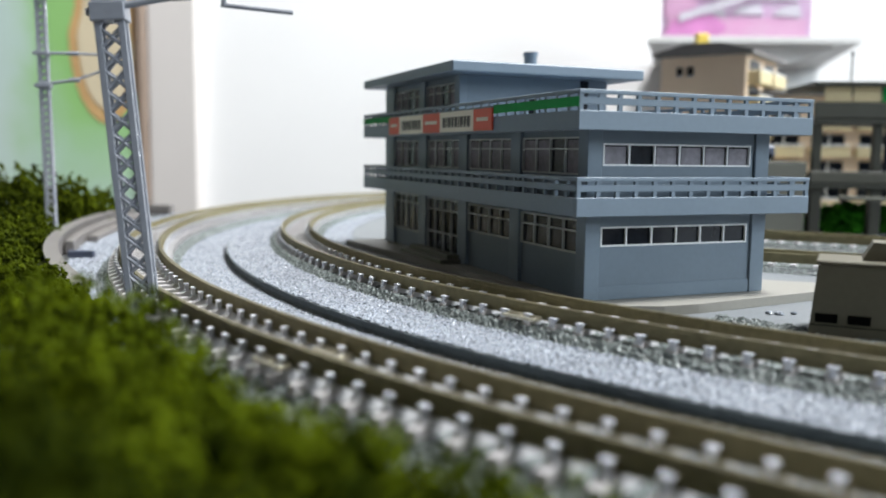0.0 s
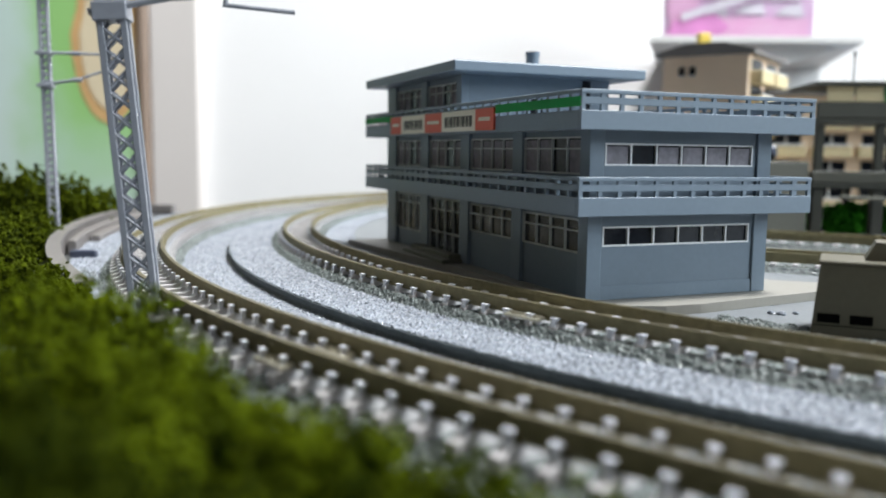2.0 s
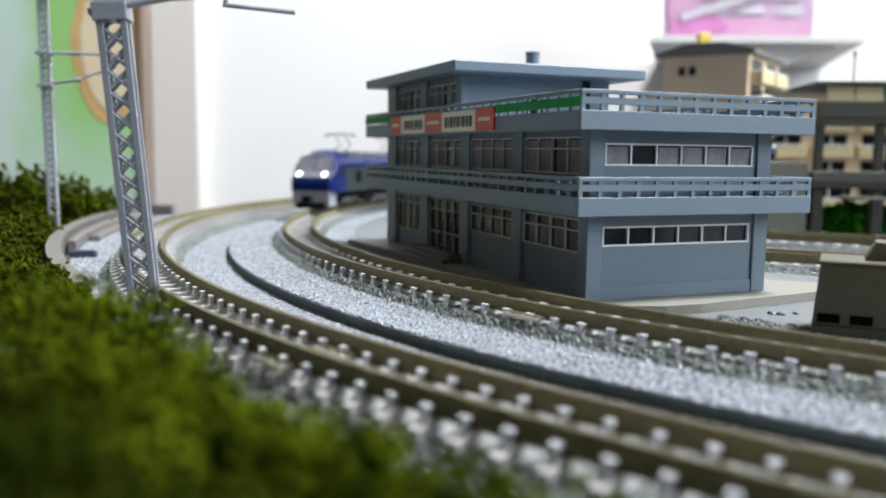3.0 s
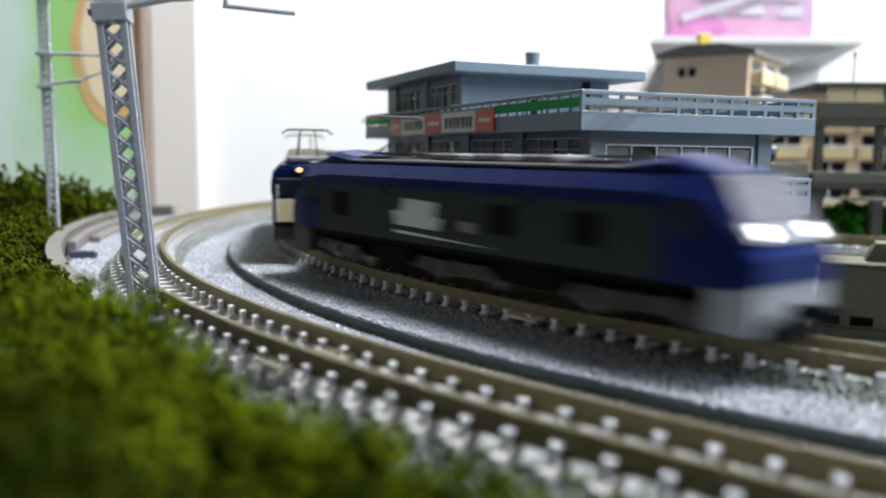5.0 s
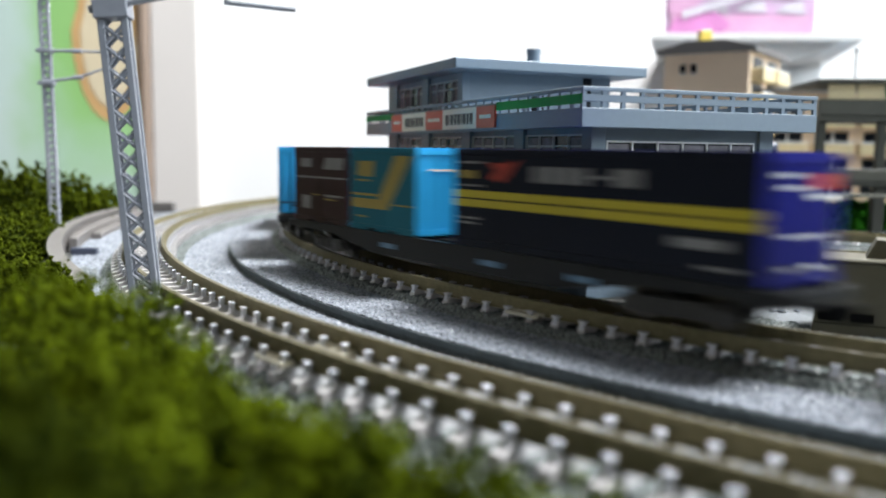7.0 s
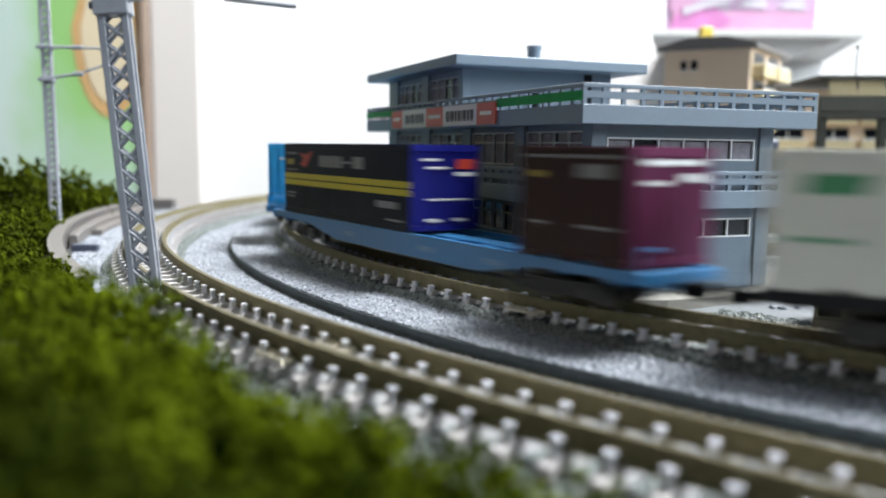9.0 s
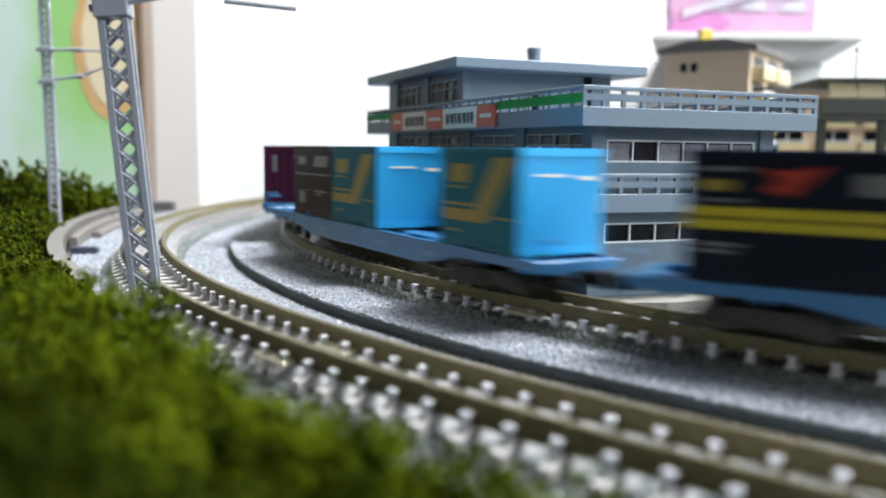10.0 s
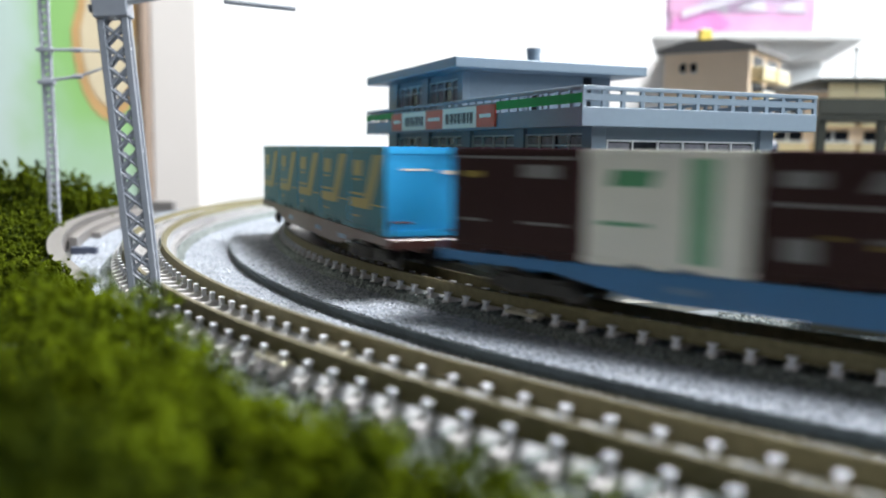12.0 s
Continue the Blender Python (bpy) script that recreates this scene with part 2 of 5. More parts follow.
PLUM = mat("plum_print", (0.45, 0.42, 0.47), 0.5, vary=0.2, stain=40)
SHELF = mat("white_shelf", (0.7, 0.68, 0.66), 0.5, vary=0.04)
HOUSE_WALL = mat("peach_house_wall", (0.84, 0.66, 0.5), 0.6, vary=0.06)
HOUSE_CREAM = mat("cream_balcony", (0.68, 0.56, 0.33), 0.55, vary=0.08)
HOUSE_ROOF = mat("grey_house_roof", (0.17, 0.16, 0.16), 0.6, vary=0.1)
OLIVE = mat("olive_station_frame", (0.036, 0.036, 0.026), 0.55, vary=0.12)
TAUPE = mat("taupe_station_panel", (0.072, 0.07, 0.054), 0.55, vary=0.1)
CHIMNEY_YELLOW = mat("yellow_plastic", (0.75, 0.55, 0.1), 0.4)
BLUE_BLUR = mat("slate_blue_plastic", (0.06, 0.07, 0.105), 0.4)
# Pale grey paints the bright room's reflection into the windscreen.
WINDSCREEN = mat("pale_reflecting_windscreen", (0.17, 0.165, 0.19), 0.2, vary=0.25, stain=200, spec=0.4)
LOCO_GLASS = mat("dark_side_glass", (0.03, 0.036, 0.036), 0.25, vary=0.3, spec=0.2)
LAMP_WHITE = glow("headlamp_white", (1.0, 0.93, 0.92), 4.0)
# Pale grey for the blur and reflection of the headlamps across the front.
LAMP_GLARE = mat("pale_grey_lamp_glare", (0.2, 0.215, 0.25), 0.25, vary=0.05)
LAMP_WARM = glow("headlamp_warm", (1.0, 0.5, 0.2), 2.6)

# ---- mesh helpers ----


class Mesh:
    """Boxes, prisms, cylinders and sweeps gathered into one bmesh, in millimetres."""

    def __init__(self):
        self.bm = bmesh.new()

    def box(self, x0, x1, y0, y1, z0, z1, bevel=0.0, m=None):
        tx, ty = bevel, bevel
        v = [self.bm.verts.new(c) for c in ((x0, y0, z0), (x1, y0, z0), (x1, y1, z0), (x0, y1, z0), (x0, y0, z1), (x1, y0, z1), (x1, y1, z1), (x0, y1, z1))]
        f = [self.bm.faces.new([v[i] for i in q]) for q in ((3, 2, 1, 0), (4, 5, 6, 7), (0, 1, 5, 4), (1, 2, 6, 5), (2, 3, 7, 6), (3, 0, 4, 7))]
        got = v
        if bevel:
            edges = list({e for g in f for e in g.edges})
            r = bmesh.ops.bevel(self.bm, geom=edges, offset=bevel, segments=1, affect="EDGES")
            got = list({w for w in v if w.is_valid} | set(r["verts"]))
        if m is not None:
            bmesh.ops.transform(self.bm, matrix=m, verts=got)
        return self

    def prism(self, pts, axis, a, b, m=None):
        """A closed outline swept straight along an axis from a to b. pts are the two other coordinates, in order."""
        def at(q, w):
            return {"x": (w, q[0], q[1]), "y": (q[0], w, q[1]), "z": (q[0], q[1], w)}[axis]
        lo, hi = [self.bm.verts.new(at(q, a)) for q in pts], [self.bm.verts.new(at(q, b)) for q in pts]
        n = len(pts)
        fs = [self.bm.faces.new(lo[::-1]), self.bm.faces.new(hi)]
        for i in range(n):
            fs.append(self.bm.faces.new((lo[i], lo[(i + 1) % n], hi[(i + 1) % n], hi[i])))
        bmesh.ops.recalc_face_normals(self.bm, faces=fs)
        if m is not None:
            bmesh.ops.transform(self.bm, matrix=m, verts=lo + hi)
        return self

    def rod(self, p, q, r, n=8, r2=None):
        p, q = Vector(p), Vector(q)
        r2 = r if r2 is None else r2
        d = (q - p).normalized()
        s = d.orthogonal().normalized()
        t = d.cross(s)
        a = [self.bm.verts.new(p + (s * math.cos(6.28318 * i / n) + t * math.sin(6.28318 * i / n)) * r) for i in range(n)]
        b = [self.bm.verts.new(q + (s * math.cos(6.28318 * i / n) + t * math.sin(6.28318 * i / n)) * r2) for i in range(n)]
        self.bm.faces.new(a[::-1])
        self.bm.faces.new(b)
        for i in range(n):
            self.bm.faces.new((a[i], a[(i + 1) % n], b[(i + 1) % n], b[i]))
        return self


def finish(ob_name, bm, material, smooth=False):
    me = bpy.data.meshes.new(ob_name)
    bmesh.ops.scale(bm, vec=(MM, MM, MM), verts=bm.verts)
    bm.to_mesh(me)
    bm.free()
    me.materials.append(material)
    if smooth:
        me.polygons.foreach_set("use_smooth", [True] * len(me.polygons))
    return me


def part(name, mesh, material, parent, label="", smooth=False):
    ob = new(name, finish(name, mesh.bm, material, smooth))
    ob.parent = parent
    if label:
        tagged(ob, label)
    return ob


def shared(name, data, parent, m=None):
    ob = new(name, data)
    ob.parent = parent
    if m is not None:
        ob.matrix_basis = m
    return ob


def thing(name, m, label, category, group="", kind=""):
    ob = new(name)
    ob.empty_display_size = 0.005
    ob.matrix_basis = m
    return tagged(ob, label, category, group, kind)


def solid(name, mesh, material, label, category, kind="", m=None, smooth=False):
    ob = new(name, finish(name, mesh.bm, material, smooth))
    if m is not None:
        ob.matrix_basis = m
    return tagged(ob, label, category, "", kind)


def place(x, y, z, rz=0.0, rx=0.0, ry=0.0):
    return pose(x * MM, y * MM, z * MM, rx, ry, rz)


def quiet(x, y, z=0.0):
    return noise.noise(Vector((x, y, z)))

# ---- setting: room, wall, layout board ----
CX, CY, R_IN = 228.71, 326.39, 280.4
OX, OY, R_OUT = 235.14, 319.91, 328.5
PX, PY, PR = 254.2, 375.4, 389.8


def room():
    m = Mesh().box(-700, 1500, 760, 800, -760, 1640)
    solid("wall_north", m, WALL, "white textured wallpaper wall behind the layout", "wall", "structure")
    # Out-of-view walls, ceiling and floor, added to hold back or bounce light.
    m = Mesh().box(-1240, -1200, -1500, 800, -760, 1640)
    solid("wall_west", m, WEST, "brown unseen room wall, added to keep the west side dark", "wall", "structure")
    m = Mesh().box(1500, 1540, -1500, -780, -760, 1640).box(1500, 1540, 80, 800, -760, 1640).box(1500, 1540, -780, 80, -760, 20).box(1500, 1540, -780, 80, 880, 1640)
    w = thing("window_1", place(0, 0, 0), "plain white window frame in the side wall", "window", "", "structure")
    part("window_frame", Mesh().box(1495, 1545, -780, -740, 20, 880).box(1495, 1545, 40, 80, 20, 880).box(1495, 1545, -740, 40, 20, 60).box(1495, 1545, -740, 40, 840, 880), SHELF, w)
    solid("wall_east", m, ROOM, "plain pale unseen room wall", "wall", "structure")
    m = Mesh().box(-1240, 1540, -1540, -1500, -760, 1640)
    solid("wall_south", m, SOUTH, "grey unseen room wall, added to bounce light", "wall", "structure")
    m = Mesh().box(-1200, -700, 760, 800, -760, 1640)
    solid("wall_north_side", m, ROOM, "plain pale unseen room wall", "wall", "structure")
    m = Mesh().box(-1240, 1540, -1540, 800, 1640, 1680)
    solid("ceiling", m, CEIL, "pale unseen ceiling, added to bounce light", "ceiling", "structure")
    m = Mesh().box(-1240, 1540, -1540, 800, -800, -760)
    solid("floor", m, FLOOR, "brown unseen room floor, dark to cut bounce", "floor", "structure")
    edge = [(OX + 342 * math.cos(radians(k)), OY + 342 * math.sin(radians(k))) for k in range(96, 163, 3)]
    m = Mesh().prism([(-560, -300), (1200, -300), (1200, edge[0][1])] + edge + [(-132, 425), (-560, 425)], "z", -22, 0)
    solid("layout_board", m, BOARD, "grey painted railway layout board", "board", "structure")
    for x in (-540, 1150):
        for y in (-280, 350):
            solid("board_leg", Mesh().box(x, x + 30, y, y + 30, -760, -22, 1.5), WOOD, "square wooden leg under the layout board", "leg")
    t = Mesh().box(-256, -213, 748, 760, -760, 1640, 2)
    solid("trim", t, PILLAR, "beige painted upright door casing beside the wall", "door casing", "structure")
    t = Mesh().box(-265.5, -256.2, 747, 760, -760, 1640, 2)
    solid("trim_edge", t, WOOD, "brown wooden edge of the door casing", "door casing", "structure")


def outline(pts, z0, z1, name_mesh=None):
    m = name_mesh or Mesh()
    return m.prism(pts, "y", z0, z1)


def green_poster():
    th = thing("poster", place(0, 0, 0), "green and teal poster with a tan rounded shape", "poster")
    part("sheet", Mesh().box(-640, -267, 752, 754, -60, 420), POSTER, th)
    blob = [(-292 + 29 * math.cos(a) * (1.0 if math.sin(a) < 0 else 0.85), 130 + 72 * math.sin(a)) for a in [i * 0.2618 for i in range(24)]]
    part("brown_edge", Mesh().prism([(x * 1.0 + (x + 292) * 0.12, z + (z - 130) * 0.07) for x, z in blob], "y", 751.5, 751.9), POSTER_LINE, th)
    part("tan_shape", Mesh().prism([(x - (x + 292) * 0.16, z - (z - 130) * 0.1) for x, z in blob], "y", 750.9, 751.4), POSTER_TAN, th)
    top = [(-300 + 30 * math.cos(a), 232 + 40 * math.sin(a)) for a in [i * 0.2618 for i in range(24)]]
    part("brown_edge", Mesh().prism([(x + (x + 300) * 0.14, z + (z - 232) * 0.1) for x, z in top], "y", 751.55, 751.95), POSTER_LINE, th)
    part("tan_shape", Mesh().prism(top, "y", 750.8, 751.45), POSTER_TAN, th)
    for x0, z0, rx, rz, a0, a1 in ((-300, 196, 18, 22, -150, 20), (-285, 150, 14, 34, 60, 200), (-300, 235, 16, 20, 200, 330)):
        m = Mesh()
        pts = [(x0 + rx * math.cos(radians(a0 + (a1 - a0) * k / 10)), 751, z0 + rz * math.sin(radians(a0 + (a1 - a0) * k / 10))) for k in range(11)]
        for q0, q1 in zip(pts, pts[1:]):
            m.rod(q0, q1, 1.1, 6)
        part("brown_line", m, POSTER_LINE, th)


def polar(cx, cy, r, a):
    return cx + r * math.cos(a), cy + r * math.sin(a)


def ring(m, cx, cy, profile, a0, a1, steps, closed=True, jitter=0.0, seed=0.0):
    """A profile of (radius, height) swept round a centre."""
    rows = []
    for i in range(steps + 1):
        a = a0 + (a1 - a0) * i / steps
        row = []
        for k, (r, z) in enumerate(profile):
            j = jitter * quiet(i * 1.7 + seed, k * 5.3) if jitter else 0.0
            x, y = polar(cx, cy, r + j, a)
            row.append(m.bm.verts.new((x, y, z)))
        rows.append(row)
    n = len(profile)
    for i in range(steps):
        for k in range(n if closed else n - 1):
            m.bm.faces.new((rows[i][k], rows[i + 1][k], rows[i + 1][(k + 1) % n], rows[i][(k + 1) % n]))
    if closed:
        m.bm.faces.new(rows[0])
        m.bm.faces.new(rows[-1][::-1])
    bmesh.ops.recalc_face_normals(m.bm, faces=m.bm.faces)
    return m


def rough_ring(cx, cy, profile, a0, a1, da, lift, seed):
    """Loose stones as an uneven sheet: a fine grid over a profile, each point heaved by noise."""
    rows, cols = int((a1 - a0) / da) + 1, len(profile)
    rng = np.random.default_rng(seed)
    r = np.array([q[0] for q in profile])[None, :] + rng.uniform(-0.12, 0.12, (rows, cols))
    a = (a0 + da * np.arange(rows))[:, None] + rng.uniform(-0.3, 0.3, (rows, cols)) * da
    z = np.array([q[1] for q in profile])[None, :] + lift * rng.uniform(-0.55, 1.0, (rows, cols)) ** 1
    v = np.stack([cx + r * np.cos(a), cy + r * np.sin(a), z], -1).reshape(-1, 3) * MM
    i = (np.arange(rows - 1)[:, None] * cols + np.arange(cols - 1)[None, :]).reshape(-1)
    f = np.stack([i, i + cols, i + cols + 1, i + 1], -1)
    me = bpy.data.meshes.new("gravel")
    me.from_pydata(v.tolist(), [], f.tolist())
    return me


def span(a, b, step, f):
    n = max(1, round(abs(b - a) / step))
    return [(a + (b - a) * i / n, f(a + (b - a) * i / n)) for i in range(n + 1)]


A0, A1 = radians(118), radians(268)


def ground_cover():
    """The raised inner sheet with its gravel, the sheet's black edge, and the lower ground with gravel."""
    m = ring(Mesh(), CX, CY, [(40, 0.2), (40, 1.6), (262, 1.6), (301.4, 2.35), (302.0, 2.4), (301.6, 1.2), (302.0, 0.2)], radians(60), A1, 420, jitter=0.35)
    solid("foam_sheet", m, FOAM, "black foam underlay sheet with a ragged cut edge", "underlay", "structure")
    m = ring(Mesh(), CX, CY, [(42, 1.5), (42, 2.4), (270, 2.4), (270, 1.5)], radians(60), A1, 120)
    solid("ground_paper", m, GREY_SHEET, "grey paper ground inside the curve", "ground", "structure")
    me = rough_ring(CX, CY, span(288.2, 301.6, 0.36, lambda r: 2.5 + 0.2 * max(0, (291 - r) / 3)), radians(104), A1, 0.38 / 295, 0.26, 3)
    me.materials.append(BALLAST_LIGHT)
    tagged(new("gravel_strip", me), "pale glossy crushed stone beside the inner track", "gravel", "", "stuff")
    me = rough_ring(OX, OY, span(291, 320.5, 0.4, lambda r: 0.45), radians(100), A1, 0.42 / 300, 0.26, 4)
    me.materials.append(BALLAST_LIGHT)
    tagged(new("gravel_strip", me), "pale glossy crushed stone between the two tracks", "gravel", "", "stuff")
    me = rough_ring(CX, CY, span(261.5, 271.5, 0.45, lambda r: 2.5), radians(100), radians(236), 0.5 / 266, 0.3, 6)
    me.materials.append(BALLAST_LIGHT)
    tagged(new("gravel_strip", me), "grey crushed stone inside the inner track", "gravel", "", "stuff")
    me = rough_ring(CX, CY, span(247, 262.5, 0.5, lambda r: 2.5 + 0.5 * max(0, (r - 255) / 8)), radians(224.2), radians(240), 0.5 / 255, 0.55, 7)
    me.materials.append(BALLAST_DARK)
    tagged(new("gravel_patch", me), "dark greenish crushed stone beside the relay cabinet", "gravel", "", "stuff")
    for k, (x, y, r) in enumerate(((61.5, 157.0, 0.7), (63.2, 156.4, 0.9), (66.2, 157.0, 0.6))):
        lump = Mesh()
        bmesh.ops.create_icosphere(lump.bm, subdivisions=2, radius=r)
        for v in lump.bm.verts:
            v.co *= 1 + 0.35 * quiet(v.co.x * 1.3 + k * 7, v.co.y * 1.3, v.co.z * 1.3)
            v.co.z *= 0.5
        solid("glue_lump", lump, BALLAST_LIGHT, "small whitish lump of dried glue on the ground", "glue lump", m=place(x, y, 2.7, 40 * k), smooth=True)
    me = rough_ring(PX, PY, span(362, 384.5, 0.5, lambda r: 0.5), radians(168), radians(222), 0.6 / 375, 0.4, 5)
    me.materials.append(BALLAST_LIGHT)
    tagged(new("gravel_strip", me), "pale crushed stone outside the outer track", "gravel", "", "stuff")


def track(name, cx, cy, r, pitch, first, a0, a1, joint, label, top, reach, seat, cap, middle, crown):
    th = thing(name, place(0, 0, 0), label, "railway track", "", "structure")
    base = 0.6
    prof = span(r - 9.6, r - 7.2, 0.4, lambda q: base + (q - r + 9.6) / 2.4 * (top - base)) + span(r - 6.8, r + 6.8, 0.6, lambda q: top) + span(r + 7.2, r + 10.4, 0.4, lambda q: base + (r + 10.4 - q) / 3.2 * (top - base))
    me = rough_ring(cx, cy, prof, a0, a1, 0.5 / r, 0.36, int(r))
    me.materials.append(BALLAST_DARK)
    ob = new("ballast_bed", me)
    ob.parent = th
    tagged(ob, "dark moulded ballast shoulder", kind="stuff")
    for s in (-4.5, 4.5):
        q = r + s
        part("rail", ring(Mesh(), cx, cy, [(q - 0.75, 5.0), (q + 0.75, 5.0), (q + 0.62, 5.2), (q + 0.38, 5.3), (q + 0.36, crown - 0.6), (q + 0.42, crown - 0.45), (q + 0.42, crown), (q - 0.42, crown), (q - 0.42, crown - 0.45), (q - 0.36, crown - 0.6), (q - 0.38, 5.3), (q - 0.62, 5.2)], a0, a1, 220), RAIL, th)
        part("rail_head", ring(Mesh(), cx, cy, [(q - 0.3, crown + 0.003), (q + 0.3, crown + 0.003), (q + 0.24, crown + 0.04), (q - 0.24, crown + 0.04)], a0, a1, 220), RAIL_TOP, th)
    # one concrete sleeper with its ends chamfered, lying across x
    m = Mesh()
    m.prism([(-reach, 2.2), (reach, 2.2), (reach - 0.1, 4.1), (6.1, 4.5), (5.9, 4.95), (3.1, min(4.95, middle + 0.3)), (2.4, middle), (-2.4, middle), (-3.1, min(4.95, middle + 0.3)), (-5.9, 4.95), (-6.1, 4.5), (0.1 - reach, 4.1)], "y", -0.78, 0.78)
    sl = finish("sleeper", m.bm, SLEEPER)
    m = Mesh()
    for s in (-4.5, 4.5):
        for side in (-1, 1):
            u = s + side * 1.25
            m.box(u - 0.4, u + 0.4, -0.5 * cap, 0.5 * cap, 4.86, seat - 0.45)
            m.prism([(-cap, seat), (-cap, seat - 0.2), (-0.52 * cap, seat - 0.44), (0.52 * cap, seat - 0.44), (cap, seat - 0.2), (cap, seat)], "x", u - 0.4, u + 0.4)
            m.prism([(-0.74, 4.0), (0.74, 4.0), (0.42, 4.85), (-0.42, 4.85)], "x", u - 0.5, u + 0.5)
    ch = finish("rail_chair", m.bm, CHAIR)
    k, step = 0, pitch / (r + 5.2)
    k0, k1 = int((a0 - first) / step), int((a1 - first) / step)
    for k in range(k0, k1 + 1):
        a = first + k * step
        if not (a0 < a < a1):
            continue
        rot = Matrix.Translation((cx * MM, cy * MM, 0)) @ Matrix.Rotation(a, 4, "Z") @ Matrix.Translation((r * MM, 0, 0))
        s = shared("sleeper", sl, th, rot)
        shared("rail_chairs", ch, s)
    for s in (-4.5, 4.5):
        x, y = polar(cx, cy, r + s, joint)
        jm = Mesh()
        jm.box(0.75, 1.15, -3.9, 3.9, 4.95, 5.6, 0.08)
        jm.box(2.1, 2.5, -3.6, 3.6, 4.8, 5.35, 0.08)
        for q in (-3.6, -0.3, 3.0):
            jm.box(1.16, 2.09, q, q + 0.6, 4.85, 5.3)
        jm.box(-1.1, -0.75, -3.0, 3.0, 4.95, 5.5, 0.08)
        j = part("rail_joiner", jm, JOINER, th, "pale metal rail joiner")
        j.matrix_basis = Matrix.Translation((x * MM, y * MM, 0)) @ Matrix.Rotation(joint, 4, "Z")
    return th


def straight_track(name, x, y, ang, length, label):
    th = thing(name, place(x, y, 0, ang), label, "railway track", "", "structure")
    h = length / 2
    part("ballast_bed", Mesh().prism([(-9.5, 0.3), (9.5, 0.3), (7.2, 4.0), (-7.2, 4.0)], "x", -h, h), BALLAST_DARK, th)
    for s in (-4.5, 4.5):
        part("rail", Mesh().box(-h, h, s - 0.4, s + 0.4, 4.82, 7.3), RAIL, th)
    sl = finish("sleeper", Mesh().box(-0.75, 0.75, -7.0, 7.0, 3.6, 4.8, 0.15).bm, SLEEPER)
    for i in range(int(length / 5.33)):
        shared("sleeper", sl, th, place(-h + 2 + i * 5.33, 0, 0))


def low_wall():
    a0, a1 = radians(181), radians(214)
    th = thing("viaduct_wall", place(0, 0, 0), "low taupe curved parapet round the outer track", "parapet", "", "structure")
    part("wall", ring(Mesh(), PX, PY, [(PR - 3, 0.2), (PR - 3, 5.9), (PR - 0.5, 5.9), (PR - 0.5, 0.2)], a0, a1, 90), RIM, th)
    part("coping", ring(Mesh(), PX, PY, [(PR - 3.5, 5.92), (PR - 3.5, 6.7), (PR, 6.7), (PR, 5.92)], a0, a1, 90), RIM, th)
    part("ledge", ring(Mesh(), PX, PY, [(PR - 9.5, 0.2), (PR - 9.5, 2.2), (PR - 8.6, 2.5), (PR - 6.6, 2.5), (PR - 6.4, 0.2)], a0, radians(194), 70), RIM, th)
    part("ledge", ring(Mesh(), PX, PY, [(PR - 6, 0.2), (PR - 6, 4.0), (PR - 5.4, 4.3), (PR - 3.9, 4.3), (PR - 3.7, 0.2)], a0, radians(199), 70), RIM, th)
    part("end_block", Mesh().box(-146, -132.5, 415, 421, 0.2, 4.6, 0.3), RIM, th)
    m = Mesh().box(-3.6, 3.6, -1.4, 1.4, 0, 2.2, 0.3)
    solid("cable_box", m, BLUE_BLUR, "small dark slate plastic cable box on the gravel", "box", m=place(-102.6, 241.5, 0.5, 6))


room()
green_poster()
ground_cover()
track("inner_track", CX, CY, R_IN, 5.33, radians(-137.79), radians(92), A1, radians(-137.79) - 0.9 * 5.33 / 285.6, "curved model track with pale sleepers and brown rails", 3.9, 6.6, 5.8, 0.75, 4.65, 7.4)
track("outer_track", OX, OY, R_OUT, 5.36, radians(-133.06), radians(92), A1, radians(-140.02), "curved model track with pale sleepers and brown rails", 2.9, 7.7, 6.3, 0.6, 4.5, 7.7)
low_wall()
straight_track("siding_track", 133, 199.3, -26, 170, "straight siding track behind the station building")
straight_track("siding_track", 150, 256, -31, 220, "straight siding track behind the station building")

